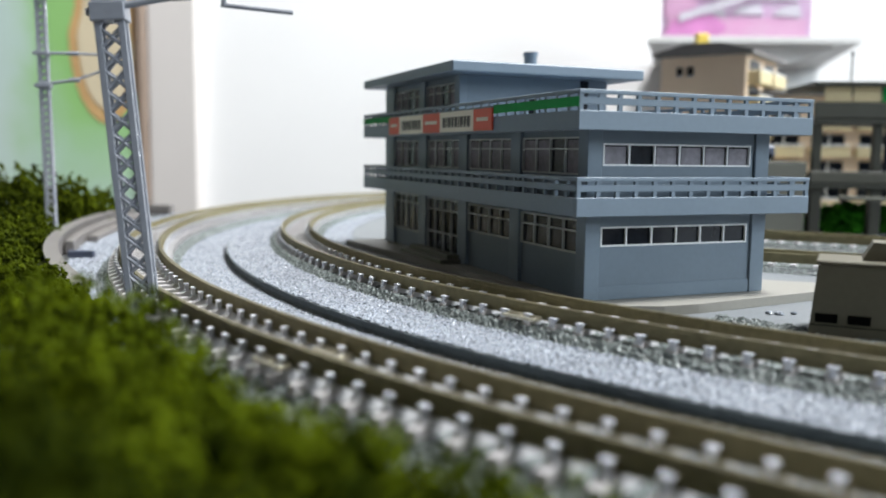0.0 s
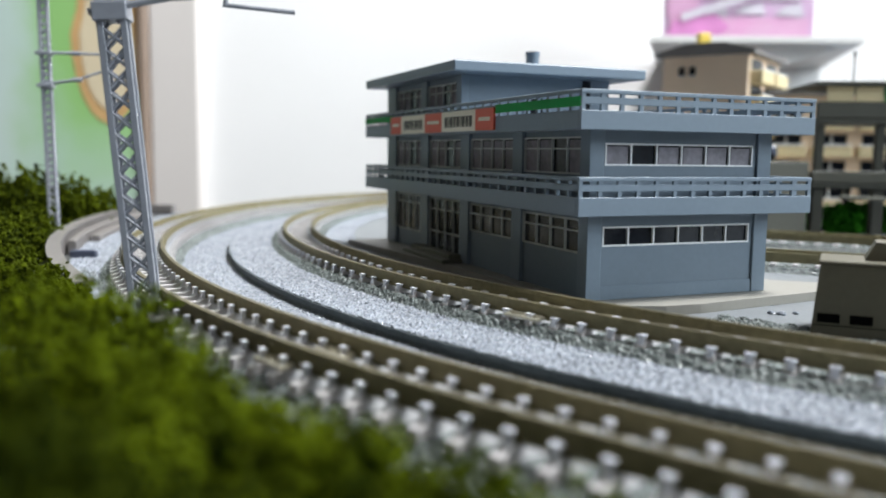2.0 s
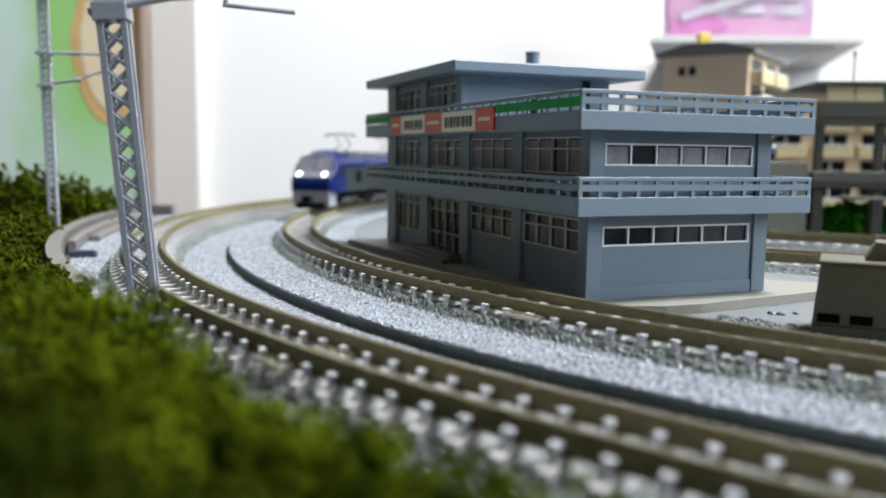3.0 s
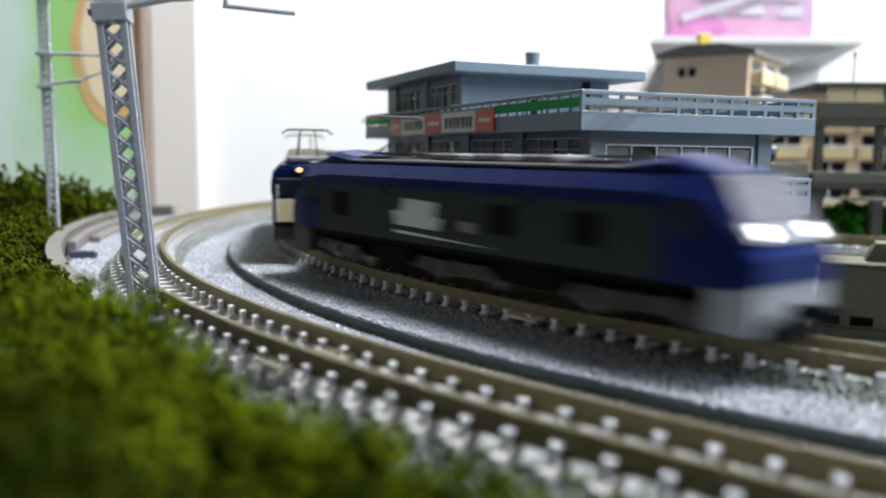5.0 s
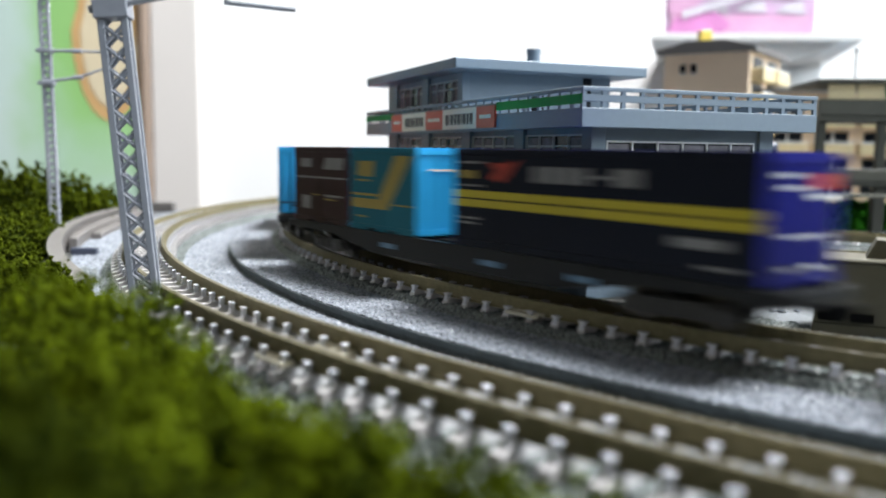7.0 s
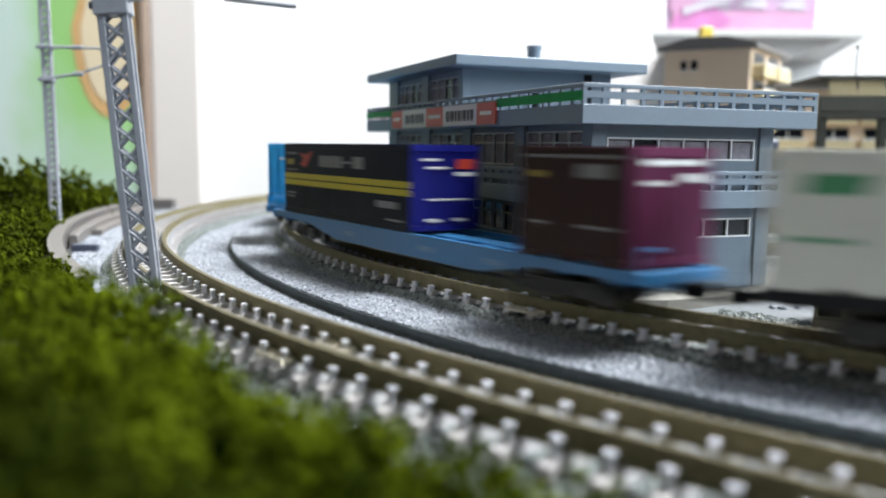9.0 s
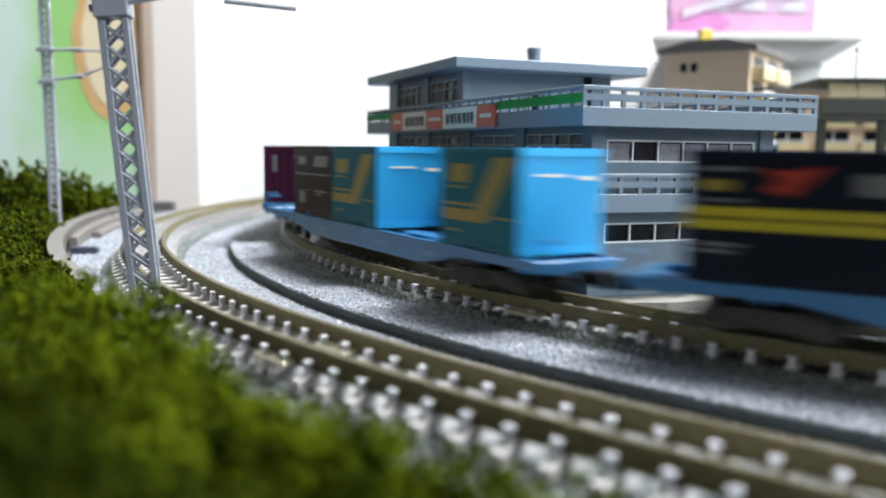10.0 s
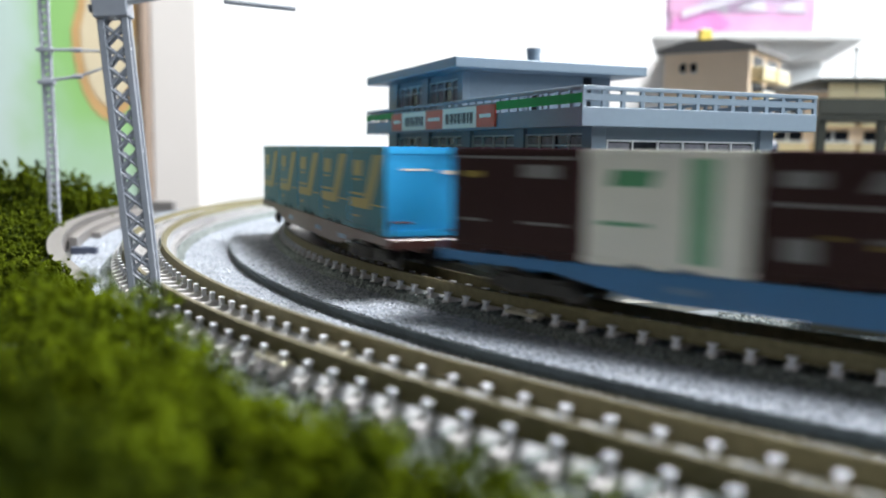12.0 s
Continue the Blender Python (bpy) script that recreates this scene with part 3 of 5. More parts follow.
# ---- the grey station building ----


def window_grid(th, axis, a0, a1, z0, z1, cols, rows, at, frame_mat, depth, curtains):
    """A glazed opening in a wall: frame bars, and a pane for each light. axis 'u': in the end wall, 'v': in the long wall."""
    def b(m, p0, p1, q0, q1, d0, d1):
        if axis == "u":
            return m.box(p0, p1, at + d0, at + d1, q0, q1)
        return m.box(at + d0, at + d1, p0, p1, q0, q1)
    w = thing_part("window", th)
    t = 0.32
    fm = Mesh()
    b(fm, a0, a1, z0, z0 + t, 0, depth)
    b(fm, a0, a1, z1 - t, z1, 0, depth)
    b(fm, a0, a0 + t, z0 + t, z1 - t, 0, depth)
    b(fm, a1 - t, a1, z0 + t, z1 - t, 0, depth)
    step = (a1 - a0) / cols
    for i in range(1, cols):
        b(fm, a0 + i * step - t / 2, a0 + i * step + t / 2, z0 + t, z1 - t, 0.02, depth)
    for zz in rows:
        b(fm, a0 + t, a1 - t, zz - t / 2, zz + t / 2, 0.03, depth - 0.02)
    part("frame", fm, frame_mat, w)
    cuts = [z0] + list(rows) + [z1]
    for i in range(cols):
        for j in range(len(cuts) - 1):
            pm = b(Mesh(), a0 + i * step + 0.02, a0 + (i + 1) * step - 0.02, cuts[j] + 0.02, cuts[j + 1] - 0.02, depth + 0.05, depth + 0.25)
            part("pane", pm, PANE, w)
        if curtains and (i * 7 + int(a0 * 3)) % 5 != 2:
            inset = 0.12 * step + 0.1 * step * ((i * 3) % 3)
            cm = b(Mesh(), a0 + i * step + inset, a0 + (i + 1) * step - inset * 0.6, z0 + t, z1 - 0.6, depth - 0.03, depth + 0.04)
            part("curtain", cm, CURTAIN, w)


def thing_part(name, th):
    ob = new(name)
    ob.empty_display_size = 0.002
    ob.parent = th
    return ob


def balcony(th, z, signs):
    u0, u1, v0, v1 = -5.4, 48.2, -5.5, 122.9
    d = thing_part("balcony", th)
    part("floor_slab", Mesh().box(u0 + 1, u1 - 1, v0 + 1, v1 - 1, z + 0.2, z + 1.4), GREY_BLUE, d)
    t = 0.9
    for nm, q in (("fascia", (0.0, 3.4, 0.0)), ("rail", (4.45, 5.7, 0.12)), ("rail", (6.3, 7.05, 0.0))):
        z0, z1, inn = z + q[0], z + q[1], q[2]
        part(nm, Mesh().box(u0 + inn, u1 - inn, v0 + inn, v0 + t, z0, z1, 0.1), GREY_BLUE, d)
        part(nm, Mesh().box(u0 + inn, u0 + t, v0 + t + 0.01, v1 - t - 0.01, z0, z1, 0.1), GREY_BLUE, d)
        part(nm, Mesh().box(u0 + inn, u1 - inn, v1 - t, v1 - inn, z0, z1, 0.1), GREY_BLUE, d)
        part(nm, Mesh().box(u1 - t, u1 - inn, v0 + t + 0.01, v1 - t - 0.01, z0, z1, 0.1), GREY_BLUE, d)
    pm = Mesh().box(-0.4, 0.4, 0.15, 0.75, 3.38, 6.32)
    post = finish("post", pm.bm, GREY_BLUE)
    n = 13
    for i in range(n + 1):
        u = u0 + 0.5 + (u1 - u0 - 1.0) * i / n
        shared("post", post, d, place(u, v0, z))
        shared("post", post, d, place(u, v1, z, 180))
    n = 31
    for i in range(1, n):
        v = v0 + (v1 - v0) * i / n
        shared("post", post, d, place(u0, v, z, -90))
        shared("post", post, d, place(u1, v, z, 90))
    if signs:
        x0, x1 = u0 - 0.25, u0 - 0.02
        for a, b in ((v0 + 0.3, 29.0), (97.0, v1 - 0.2)):
            part("green_band", Mesh().box(x0 + 0.12, x1 + 0.1, a, b, z + 4.05, z + 5.75), GREEN, d, "bright green band")
        sg = thing_part("sign_board", th)
        for a, b, mm in ((29.0, 38.4, SIGN_RED), (38.4, 58.3, SIGN_CREAM), (58.3, 69.8, SIGN_RED), (69.8, 88.1, SIGN_CREAM), (88.1, 96.9, SIGN_RED)):
            part("sign_panel", Mesh().box(x0 - 0.25, x1 - 0.02, a + 0.01, b - 0.01, z + 0.55, z + 5.25), mm, sg)
            if mm is SIGN_CREAM:
                k = 0
                y = a + 1.8
                while y < b - 2.4:
                    w = (1.7, 1.3, 1.9, 0.5)[k % 4]
                    bar = Mesh().box(x0 - 0.32, x0 - 0.252, y, y + w, z + 1.9, z + 4.0)
                    bar.box(x0 - 0.32, x0 - 0.252, y + w * 0.1, y + w * 0.85, z + 1.5, z + 1.85)
                    part("sign_bar", bar, SIGN_INK, sg)
                    y += w + 0.45
                    k += 1
            else:
                part("sign_bar", Mesh().box(x0 - 0.32, x0 - 0.252, a + 1.8, b - 1.8, z + 2.6, z + 3.4), SIGN_CREAM, sg)


def station_building():
    th = thing("station_building", place(26.7, 157.21, 0, 22.16), "three-storey grey-blue plastic model station building with balconies", "building")
    LW, WW = 42.6, 117.5
    base = 4.25
    # the end wall facing the camera: solid strips round the ribbon windows, pillars proud
    for z0, z1, w0, w1 in ((base, 20.9, 14.4, 18.2), (22.0, 36.4, 29.6, 33.8), ):
        wm = Mesh()
        wm.box(3.2, 39.1, 0.5, 1.8, z0, w0)
        wm.box(3.2, 39.1, 0.5, 1.8, w1, z1)
        wm.box(3.2, 3.6, 0.5, 1.8, w0, w1)
        wm.box(38.2, 39.1, 0.5, 1.8, w0, w1)
        part("end_wall", wm, GREY_PANEL, th)
        part("pillar", Mesh().box(0, 3.2, 0, 3.4, z0, z1, 0.12), GREY_BLUE, th)
        part("pillar", Mesh().box(39.1, LW, 0, 3.4, z0, z1, 0.12), GREY_BLUE, th)
        window_grid(th, "u", 3.6, 38.2, w0, w1, 6, (), 0.42, WIN_WHITE, 0.5, z0 > 10)
    part("plinth", Mesh().box(3.21, 39.09, 0.2, 0.5, base, 6.9, 0.1), GREY_BLUE, th)
    # the long wall on the track side
    bays = [(3.4, 27.0), (31.5, 55.0), (60.3, 82.6), (88.5, 109.6)]
    piers = [(27.0, 31.5), (55.0, 60.3), (82.6, 88.5), (109.6, WW)]
    for z0, z1, upper in ((base, 20.9, False), (22.0, 36.4, True)):
        for a, b in piers:
            part("pillar", Mesh().box(0, 3.4, a, b, z0, z1, 0.12), GREY_BLUE, th)
        for i, (a, b) in enumerate(bays):
            w0, w1 = (27.8, 35.0) if upper else ((12.8, 19.4) if i < 2 else (9.2, 19.6) if i == 3 else (5.6, 19.6))
            wm = Mesh().box(0.9, 2.2, a, b, z0, w0)
            wm.box(0.9, 2.2, a, b, w1, z1)
            part("side_wall", wm, GREY_PANEL, th)
            rows = (w1 - 2.3,) if i != 2 or upper else (w1 - 3.0, w0 + 5.0)
            window_grid_v(th, a, b, w0, w1, 4, rows, upper)
    # back and far walls
    for z0, z1 in ((base, 20.9), (22.0, 36.4)):
        part("rear_wall", Mesh().box(LW - 1.5, LW, 3.41, WW, z0, z1), GREY_PANEL, th)
        part("far_wall", Mesh().box(3.41, LW - 1.51, WW - 1.5, WW, z0, z1), GREY_PANEL, th)
    part("inner_floor", Mesh().box(3.5, LW - 1.6, 3.5, WW - 1.6, base, base + 0.6), STEP_MAT, th)
    balcony(th, 20.6, False)
    balcony(th, 36.0, True)
    # top storey and its flat roof
    v0 = 60.3
    wm = Mesh().box(0.3, LW, v0, v0 + 1.5, 37.4, 50.85)
    part("end_wall", wm, GREY_PANEL, th)
    part("pillar", Mesh().box(0, 2.0, v0 - 0.2, v0 + 3, 37.4, 50.85, 0.1), GREY_BLUE, th)
    part("pillar", Mesh().box(0, 3.4, 84, 88.5, 37.4, 50.85, 0.1), GREY_BLUE, th)
    part("pillar", Mesh().box(0, 3.4, 109.6, WW, 37.4, 50.85, 0.1), GREY_BLUE, th)
    for a, b in ((63.4, 84.0), (88.5, 109.6)):
        part("side_wall", Mesh().box(0.9, 2.2, a, b, 37.4, 43.4).box(0.9, 2.2, a, b, 49.3, 50.85), GREY_PANEL, th)
        window_grid_v(th, a, b, 43.4, 49.3, 4, (47.2,), True)
    part("rear_wall", Mesh().box(LW - 1.5, LW, v0 + 1.51, WW, 37.4, 50.85), GREY_PANEL, th)
    part("far_wall", Mesh().box(3.41, LW - 1.51, WW - 1.5, WW, 37.4, 50.85), GREY_PANEL, th)
    part("door", Mesh().box(18, 22.6, v0 - 0.35, v0 - 0.02, 37.6, 46.4, 0.1), PANE, th, "dark glazed roof door")
    part("door_frame", Mesh().box(17.3, 17.98, v0 - 0.45, v0 - 0.02, 37.6, 46.8).box(22.62, 23.3, v0 - 0.45, v0 - 0.02, 37.6, 46.8), GREY_BLUE, th)
    # Near-black strip stands in for a shaded recess in the wall.
    part("recess_strip", Mesh().box(34.4, 36.6, v0 - 0.5, v0 - 0.02, 37.6, 50.7), PANE, th)
    part("roof", Mesh().box(-5.4, 48.4, 52.0, 122.9, 50.9, 53.45, 0.25), GREY_BLUE, th)
    part("roof_vent", Mesh().rod((32.7, 85, 53.4), (32.7, 85, 59.4), 1.85, 24).rod((32.7, 85, 59.4), (32.7, 85, 60.5), 2.1, 24), GREY_BLUE, th, smooth=False)
    # steps and canopy post by the door
    part("step", Mesh().box(-5.6, -0.1, 57.5, 87, base, 5.3, 0.1), STEP_MAT, th)
    part("step", Mesh().box(-3.4, -0.1, 58.5, 86, 5.3, 6.4, 0.1), STEP_MAT, th)


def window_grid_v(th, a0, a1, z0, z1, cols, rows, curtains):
    window_grid(th, "v", a0 + 0.01, a1 - 0.01, z0, z1, cols, rows, 0.55, WIN_GREY, 0.5, curtains)


def building_slab():
    m = Mesh().prism([(-2.6, -4.1), (0.5, -4.6), (12, -8.6), (19.7, -8.7), (50, -4.7), (66, -2.6), (67, 2.0), (55, 12), (54, 124), (-11.5, 121), (-4.2, 55), (-3.1, 26)], "z", 2.45, 4.24)
    solid("base_slab", m, SLAB, "beige moulded plastic base slab under the building", "base slab", m=place(26.7, 157.21, 0, 22.16))


def relay_cabinet():
    th = thing("relay_cabinet", place(60.7, 138.2, 2.4, -25), "taupe plastic trackside relay cabinet with dark vents", "cabinet")
    m = Mesh()
    lo = [(0, 0), (24, 0), (24, 12), (0, 12)]
    hi = [(1.0, 0.5), (23, 0.5), (23, 11.5), (1.0, 11.5)]
    vl = [m.bm.verts.new((x, y, 0)) for x, y in lo]
    vh = [m.bm.verts.new((x, y, 12.0)) for x, y in hi]
    m.bm.faces.new(vl[::-1])
    m.bm.faces.new(vh)
    for i in range(4):
        m.bm.faces.new((vl[i], vl[(i + 1) % 4], vh[(i + 1) % 4], vh[i]))
    bmesh.ops.bevel(m.bm, geom=list(m.bm.edges), offset=0.25, segments=2, affect="EDGES")
    part("body", m, HUT, th)
    part("lid", Mesh().box(0.7, 23.3, 0.3, 11.7, 12.0, 12.6, 0.2), HUT, th)
    part("hood", Mesh().prism([(7.5, 12.6), (22, 12.6), (22, 15.6), (9, 15.6)], "y", 3.5, 10), HUT, th)
    for a in (0.95, 5.8):
        part("vent", Mesh().box(a, a + 3.4, -0.06, 0.4, 2.4, 3.9), BLACK, th, "dark vent opening")
    part("seam", Mesh().box(0.4, 23.6, 0.02, 0.3, 1.9, 2.05), BLACK, th)


def lattice_mast(x, y, z0, height, turn, lean, width, arms, label):
    th = thing("catenary_mast", place(x, y, z0, turn) @ pose(0, 0, 0, 0, lean, 0), label, "catenary mast", "catenary masts")
    h, leg = width / 2, width * 0.145
    for sx in (-1, 1):
        for sy in (-1, 1):
            part("leg", Mesh().box(sx * h - leg, sx * h + leg, sy * h * 0.7 - leg * 0.75, sy * h * 0.7 + leg * 0.75, 0, height, 0.08), MAST, th)
    step = width * 0.92
    n = int(height / step)
    for face in (-1, 1):
        m = Mesh()
        for i in range(n):
            a, b = i * step, (i + 1) * step
            yy = face * h * 0.7
            m.rod((-h, yy, a), (h, yy, b), width * 0.085, 5)
            m.rod((h, yy + face * 0.05, a), (-h, yy + face * 0.05, b), width * 0.085, 5)
        part("lattice", m, MAST, th)
    for face in (-1, 1):
        m = Mesh()
        for i in range(n):
            a, b = i * step, (i + 1) * step
            m.rod((face * h, -h * 0.7, a), (face * h, h * 0.7, b), 0.26, 5)
        part("lattice", m, MAST, th)
    part("footing", Mesh().box(-h - 1, h + 1, -h - 0.6, h + 0.6, -0.8, 0.9, 0.2), MAST, th)
    for k, (za, zb, length, r, block) in enumerate(arms):
        arm = Mesh().rod((-h - 1.5, -h * 0.7 - 0.4, za), (length * 0.45, -h * 0.7 - 0.4, za + (zb - za) * 0.3), r, 8).rod((length * 0.45, -h * 0.7 - 0.4, za + (zb - za) * 0.3), (length, -h * 0.7 - 0.4, zb), r * 0.8, 8)
        a = part("bracket_arm", arm, MAST, th)
        part("insulator", Mesh().rod((length * 0.45 - 1.5, -h * 0.7 - 0.4, za + (zb - za) * 0.3), (length * 0.45 + 1.5, -h * 0.7 - 0.4, za + (zb - za) * 0.3), r * 1.5, 10), MAST, a)
        part("clamp", Mesh().box(-h - 0.9, h + 0.9, -h - 0.8, h + 0.4, za - block, za + block, 0.15), MAST, a)
    return th


def bush(x, y, blobs, seed, leaf, count, material, label, z0=0.3):
    """Clump foliage: many small ragged crumbs over a cluster of mounds, with a dark core."""
    rng = np.random.default_rng(seed)
    phi = (1 + 5 ** 0.5) / 2
    ico = np.array([(-1, phi, 0), (1, phi, 0), (-1, -phi, 0), (1, -phi, 0), (0, -1, phi), (0, 1, phi), (0, -1, -phi), (0, 1, -phi), (phi, 0, -1), (phi, 0, 1), (-phi, 0, -1), (-phi, 0, 1)]) / 1.9
    tri = np.array([(0, 11, 5), (0, 5, 1), (0, 1, 7), (0, 7, 10), (0, 10, 11), (1, 5, 9), (5, 11, 4), (11, 10, 2), (10, 7, 6), (7, 1, 8), (3, 9, 4), (3, 4, 2), (3, 2, 6), (3, 6, 8), (3, 8, 9), (4, 9, 5), (2, 4, 11), (6, 2, 10), (8, 6, 7), (9, 8, 1)])
    vs, fs, k = [], [], 0
    total = sum(b[3] * b[4] for b in blobs)
    for bx, by, bz, br, bh in blobs:
        n = int(count * br * bh / total)
        d = rng.normal(size=(n, 3))
        d[:, 2] = np.abs(d[:, 2]) * 1.0 - 0.15
        d /= np.linalg.norm(d, axis=1)[:, None]
        ext = 0.72 + 0.34 * rng.random(n) ** 0.6
        ext *= 1 + 0.16 * np.sin(d[:, 0] * 9 + bx) * np.cos(d[:, 1] * 8 + by) + 0.1 * np.sin(d[:, 2] * 13 + br)
        c = np.stack([bx + d[:, 0] * br * ext, by + d[:, 1] * br * ext, bz + np.maximum(d[:, 2], -0.1) * bh * ext], -1)
        c[:, 2] = np.maximum(c[:, 2], 0.2)
        sz = leaf * rng.uniform(0.5, 1.25, n)
        for i in range(n):
            s = ico * rng.uniform(0.55, 1.35, (12, 1)) * sz[i] * rng.uniform(0.7, 1.3, 3)
            vs.append(c[i] + s)
            fs.append(tri + k)
            k += 12
        core = ico * np.array([br, br, bh]) * 0.72 + np.array([bx, by, bz * 0.5])
        core[:, 2] = np.maximum(core[:, 2], 0.0)
        vs.append(core)
        fs.append(tri + k)
        k += 12
    me = bpy.data.meshes.new("bush")
    me.from_pydata((np.concatenate(vs) * MM).tolist(), [], np.concatenate(fs).tolist())
    me.materials.append(material)
    ob = new("bush", me)
    ob.matrix_basis = place(x, y, z0)
    return tagged(ob, label, "bush", "clump foliage bushes", "stuff")


station_building()
building_slab()
relay_cabinet()
front_mast = lattice_mast(-50.1, 143, 0.4, 92, 8, -4.75, 3.7, [(53.4, 60, 26, 0.62, 1.5), (80, 76, 40, 0.6, 1.2)], "grey plastic lattice catenary mast beside the outer track")
part("steady_arm", Mesh().rod((2, -1.8, 64), (18.4, -1.8, 64), 0.45, 8).rod((18.4, -1.8, 64.3), (18.4, -1.8, 53.2), 0.42, 8).rod((17.9, -1.8, 53.5), (29.4, -1.8, 51.7), 0.38, 8), MAST, front_mast)
lattice_mast(-124.6, 272, 0.4, 96, 8, -0.8, 2.4, [(60.6, 60.2, 21, 0.5, 0.7), (50.6, 56.4, 21, 0.5, 0.7), (78.5, 77, 20, 0.6, 1.0)], "grey plastic lattice catenary mast behind the parapet")

# ---- foreground foliage ----
GREEN_LABEL = "olive green clump foliage bush beside the track"


def mounds(seed, n, x0, x1, y0, y1, r, height):
    """Uneven lumps strewn over a patch; height gives their tops by place."""
    rng = random.Random(seed)
    out = []
    for k in range(n):
        x, y = rng.uniform(x0, x1), rng.uniform(y0, y1)
        s = rng.uniform(0.55, 1.15)
        out.append((x, y, 0, r * s, height(x, y) * rng.uniform(0.5, 1.12)))
    return out


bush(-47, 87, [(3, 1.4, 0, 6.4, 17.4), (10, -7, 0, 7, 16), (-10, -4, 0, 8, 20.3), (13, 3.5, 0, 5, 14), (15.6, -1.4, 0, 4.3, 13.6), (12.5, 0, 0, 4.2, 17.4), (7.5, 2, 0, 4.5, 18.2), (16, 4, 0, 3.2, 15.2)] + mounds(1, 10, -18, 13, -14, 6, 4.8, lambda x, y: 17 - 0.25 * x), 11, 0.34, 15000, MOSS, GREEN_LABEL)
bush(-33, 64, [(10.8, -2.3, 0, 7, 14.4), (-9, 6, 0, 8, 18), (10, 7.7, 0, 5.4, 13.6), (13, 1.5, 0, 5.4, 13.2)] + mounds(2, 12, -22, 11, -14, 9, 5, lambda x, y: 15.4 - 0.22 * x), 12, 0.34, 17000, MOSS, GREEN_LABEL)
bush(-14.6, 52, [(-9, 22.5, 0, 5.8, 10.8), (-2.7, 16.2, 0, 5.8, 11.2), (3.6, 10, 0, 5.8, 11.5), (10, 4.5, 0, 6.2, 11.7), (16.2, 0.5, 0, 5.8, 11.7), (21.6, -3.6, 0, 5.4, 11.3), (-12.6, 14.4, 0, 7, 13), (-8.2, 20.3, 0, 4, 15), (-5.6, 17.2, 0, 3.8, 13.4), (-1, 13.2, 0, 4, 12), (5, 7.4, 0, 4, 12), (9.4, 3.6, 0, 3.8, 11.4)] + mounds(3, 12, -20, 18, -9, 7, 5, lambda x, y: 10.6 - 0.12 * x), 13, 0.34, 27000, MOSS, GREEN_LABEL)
bush(-14, 38, [(-11, 8, 0, 6, 20), (-4, 2, 0, 5, 17.5), (4, 1, 0, 4.5, 15.5), (11, -1, 0, 4.5, 14.5), (-15, -3, 0, 6, 21), (-8, -6, 0, 5, 18), (17, -3, 0, 4, 13), (0, -6, 0, 4.5, 16)], 17, 0.34, 15000, MOSS_SHADED, GREEN_LABEL)
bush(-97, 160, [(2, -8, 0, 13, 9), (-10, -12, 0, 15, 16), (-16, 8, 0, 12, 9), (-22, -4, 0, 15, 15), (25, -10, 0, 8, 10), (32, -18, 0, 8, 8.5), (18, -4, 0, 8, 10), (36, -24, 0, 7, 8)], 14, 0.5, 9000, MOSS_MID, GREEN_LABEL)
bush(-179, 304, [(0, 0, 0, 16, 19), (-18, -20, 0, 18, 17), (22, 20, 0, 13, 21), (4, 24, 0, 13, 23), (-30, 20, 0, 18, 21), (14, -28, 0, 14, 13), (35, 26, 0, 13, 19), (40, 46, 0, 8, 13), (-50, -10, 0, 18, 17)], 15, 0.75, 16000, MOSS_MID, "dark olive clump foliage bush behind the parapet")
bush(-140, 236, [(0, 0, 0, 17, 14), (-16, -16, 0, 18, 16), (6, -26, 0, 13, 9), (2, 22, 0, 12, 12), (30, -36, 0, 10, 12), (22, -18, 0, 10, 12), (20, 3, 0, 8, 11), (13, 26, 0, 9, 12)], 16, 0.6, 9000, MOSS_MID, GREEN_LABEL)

# ---- background models ----


def apartment():
    th = thing("apartment_house", place(108, 430, 0, -35), "peach model apartment house with a grey roof", "house")
    part("wall", Mesh().box(0, 41.4, 0, 56, 0, 80), HOUSE_WALL, th)
    part("roof", Mesh().prism([(-3.5, 79.6), (45, 79.6), (45, 81.5), (30, 85.4), (12, 85.4), (-3.5, 81.5)], "y", -3, 60), HOUSE_ROOF, th)
    for x in (8.2, 13.4):
        w = part("window", Mesh().box(x, x + 3, -0.5, -0.02, 70.5, 74.6), PANE, th)
        part("window_frame", Mesh().box(x - 0.5, x + 3.5, -0.3, -0.01, 70.0, 70.48), WIN_WHITE, w)
    for z in (4, 17, 30, 43, 56, 68):
        for y in (3, 29):
            b = part("balcony", Mesh().box(41.41, 47.5, y, y + 22, z - 2, z + 4.2, 0.4), HOUSE_CREAM, th)
            part("rail", Mesh().box(47.0, 47.4, y, y + 22, z + 4.3, z + 5.0), WIN_WHITE, b)
            part("balcony_window", Mesh().box(41.41, 41.9, y + 3, y + 19, z + 4.3, z + 9.6), PANE, th)
    solid("toy_chimney", Mesh().box(0, 6, 0, 5, 0, 7, 0.5), CHIMNEY_YELLOW, "small yellow plastic block on the house roof", "chimney", m=place(126, 432, 85.6, 4))


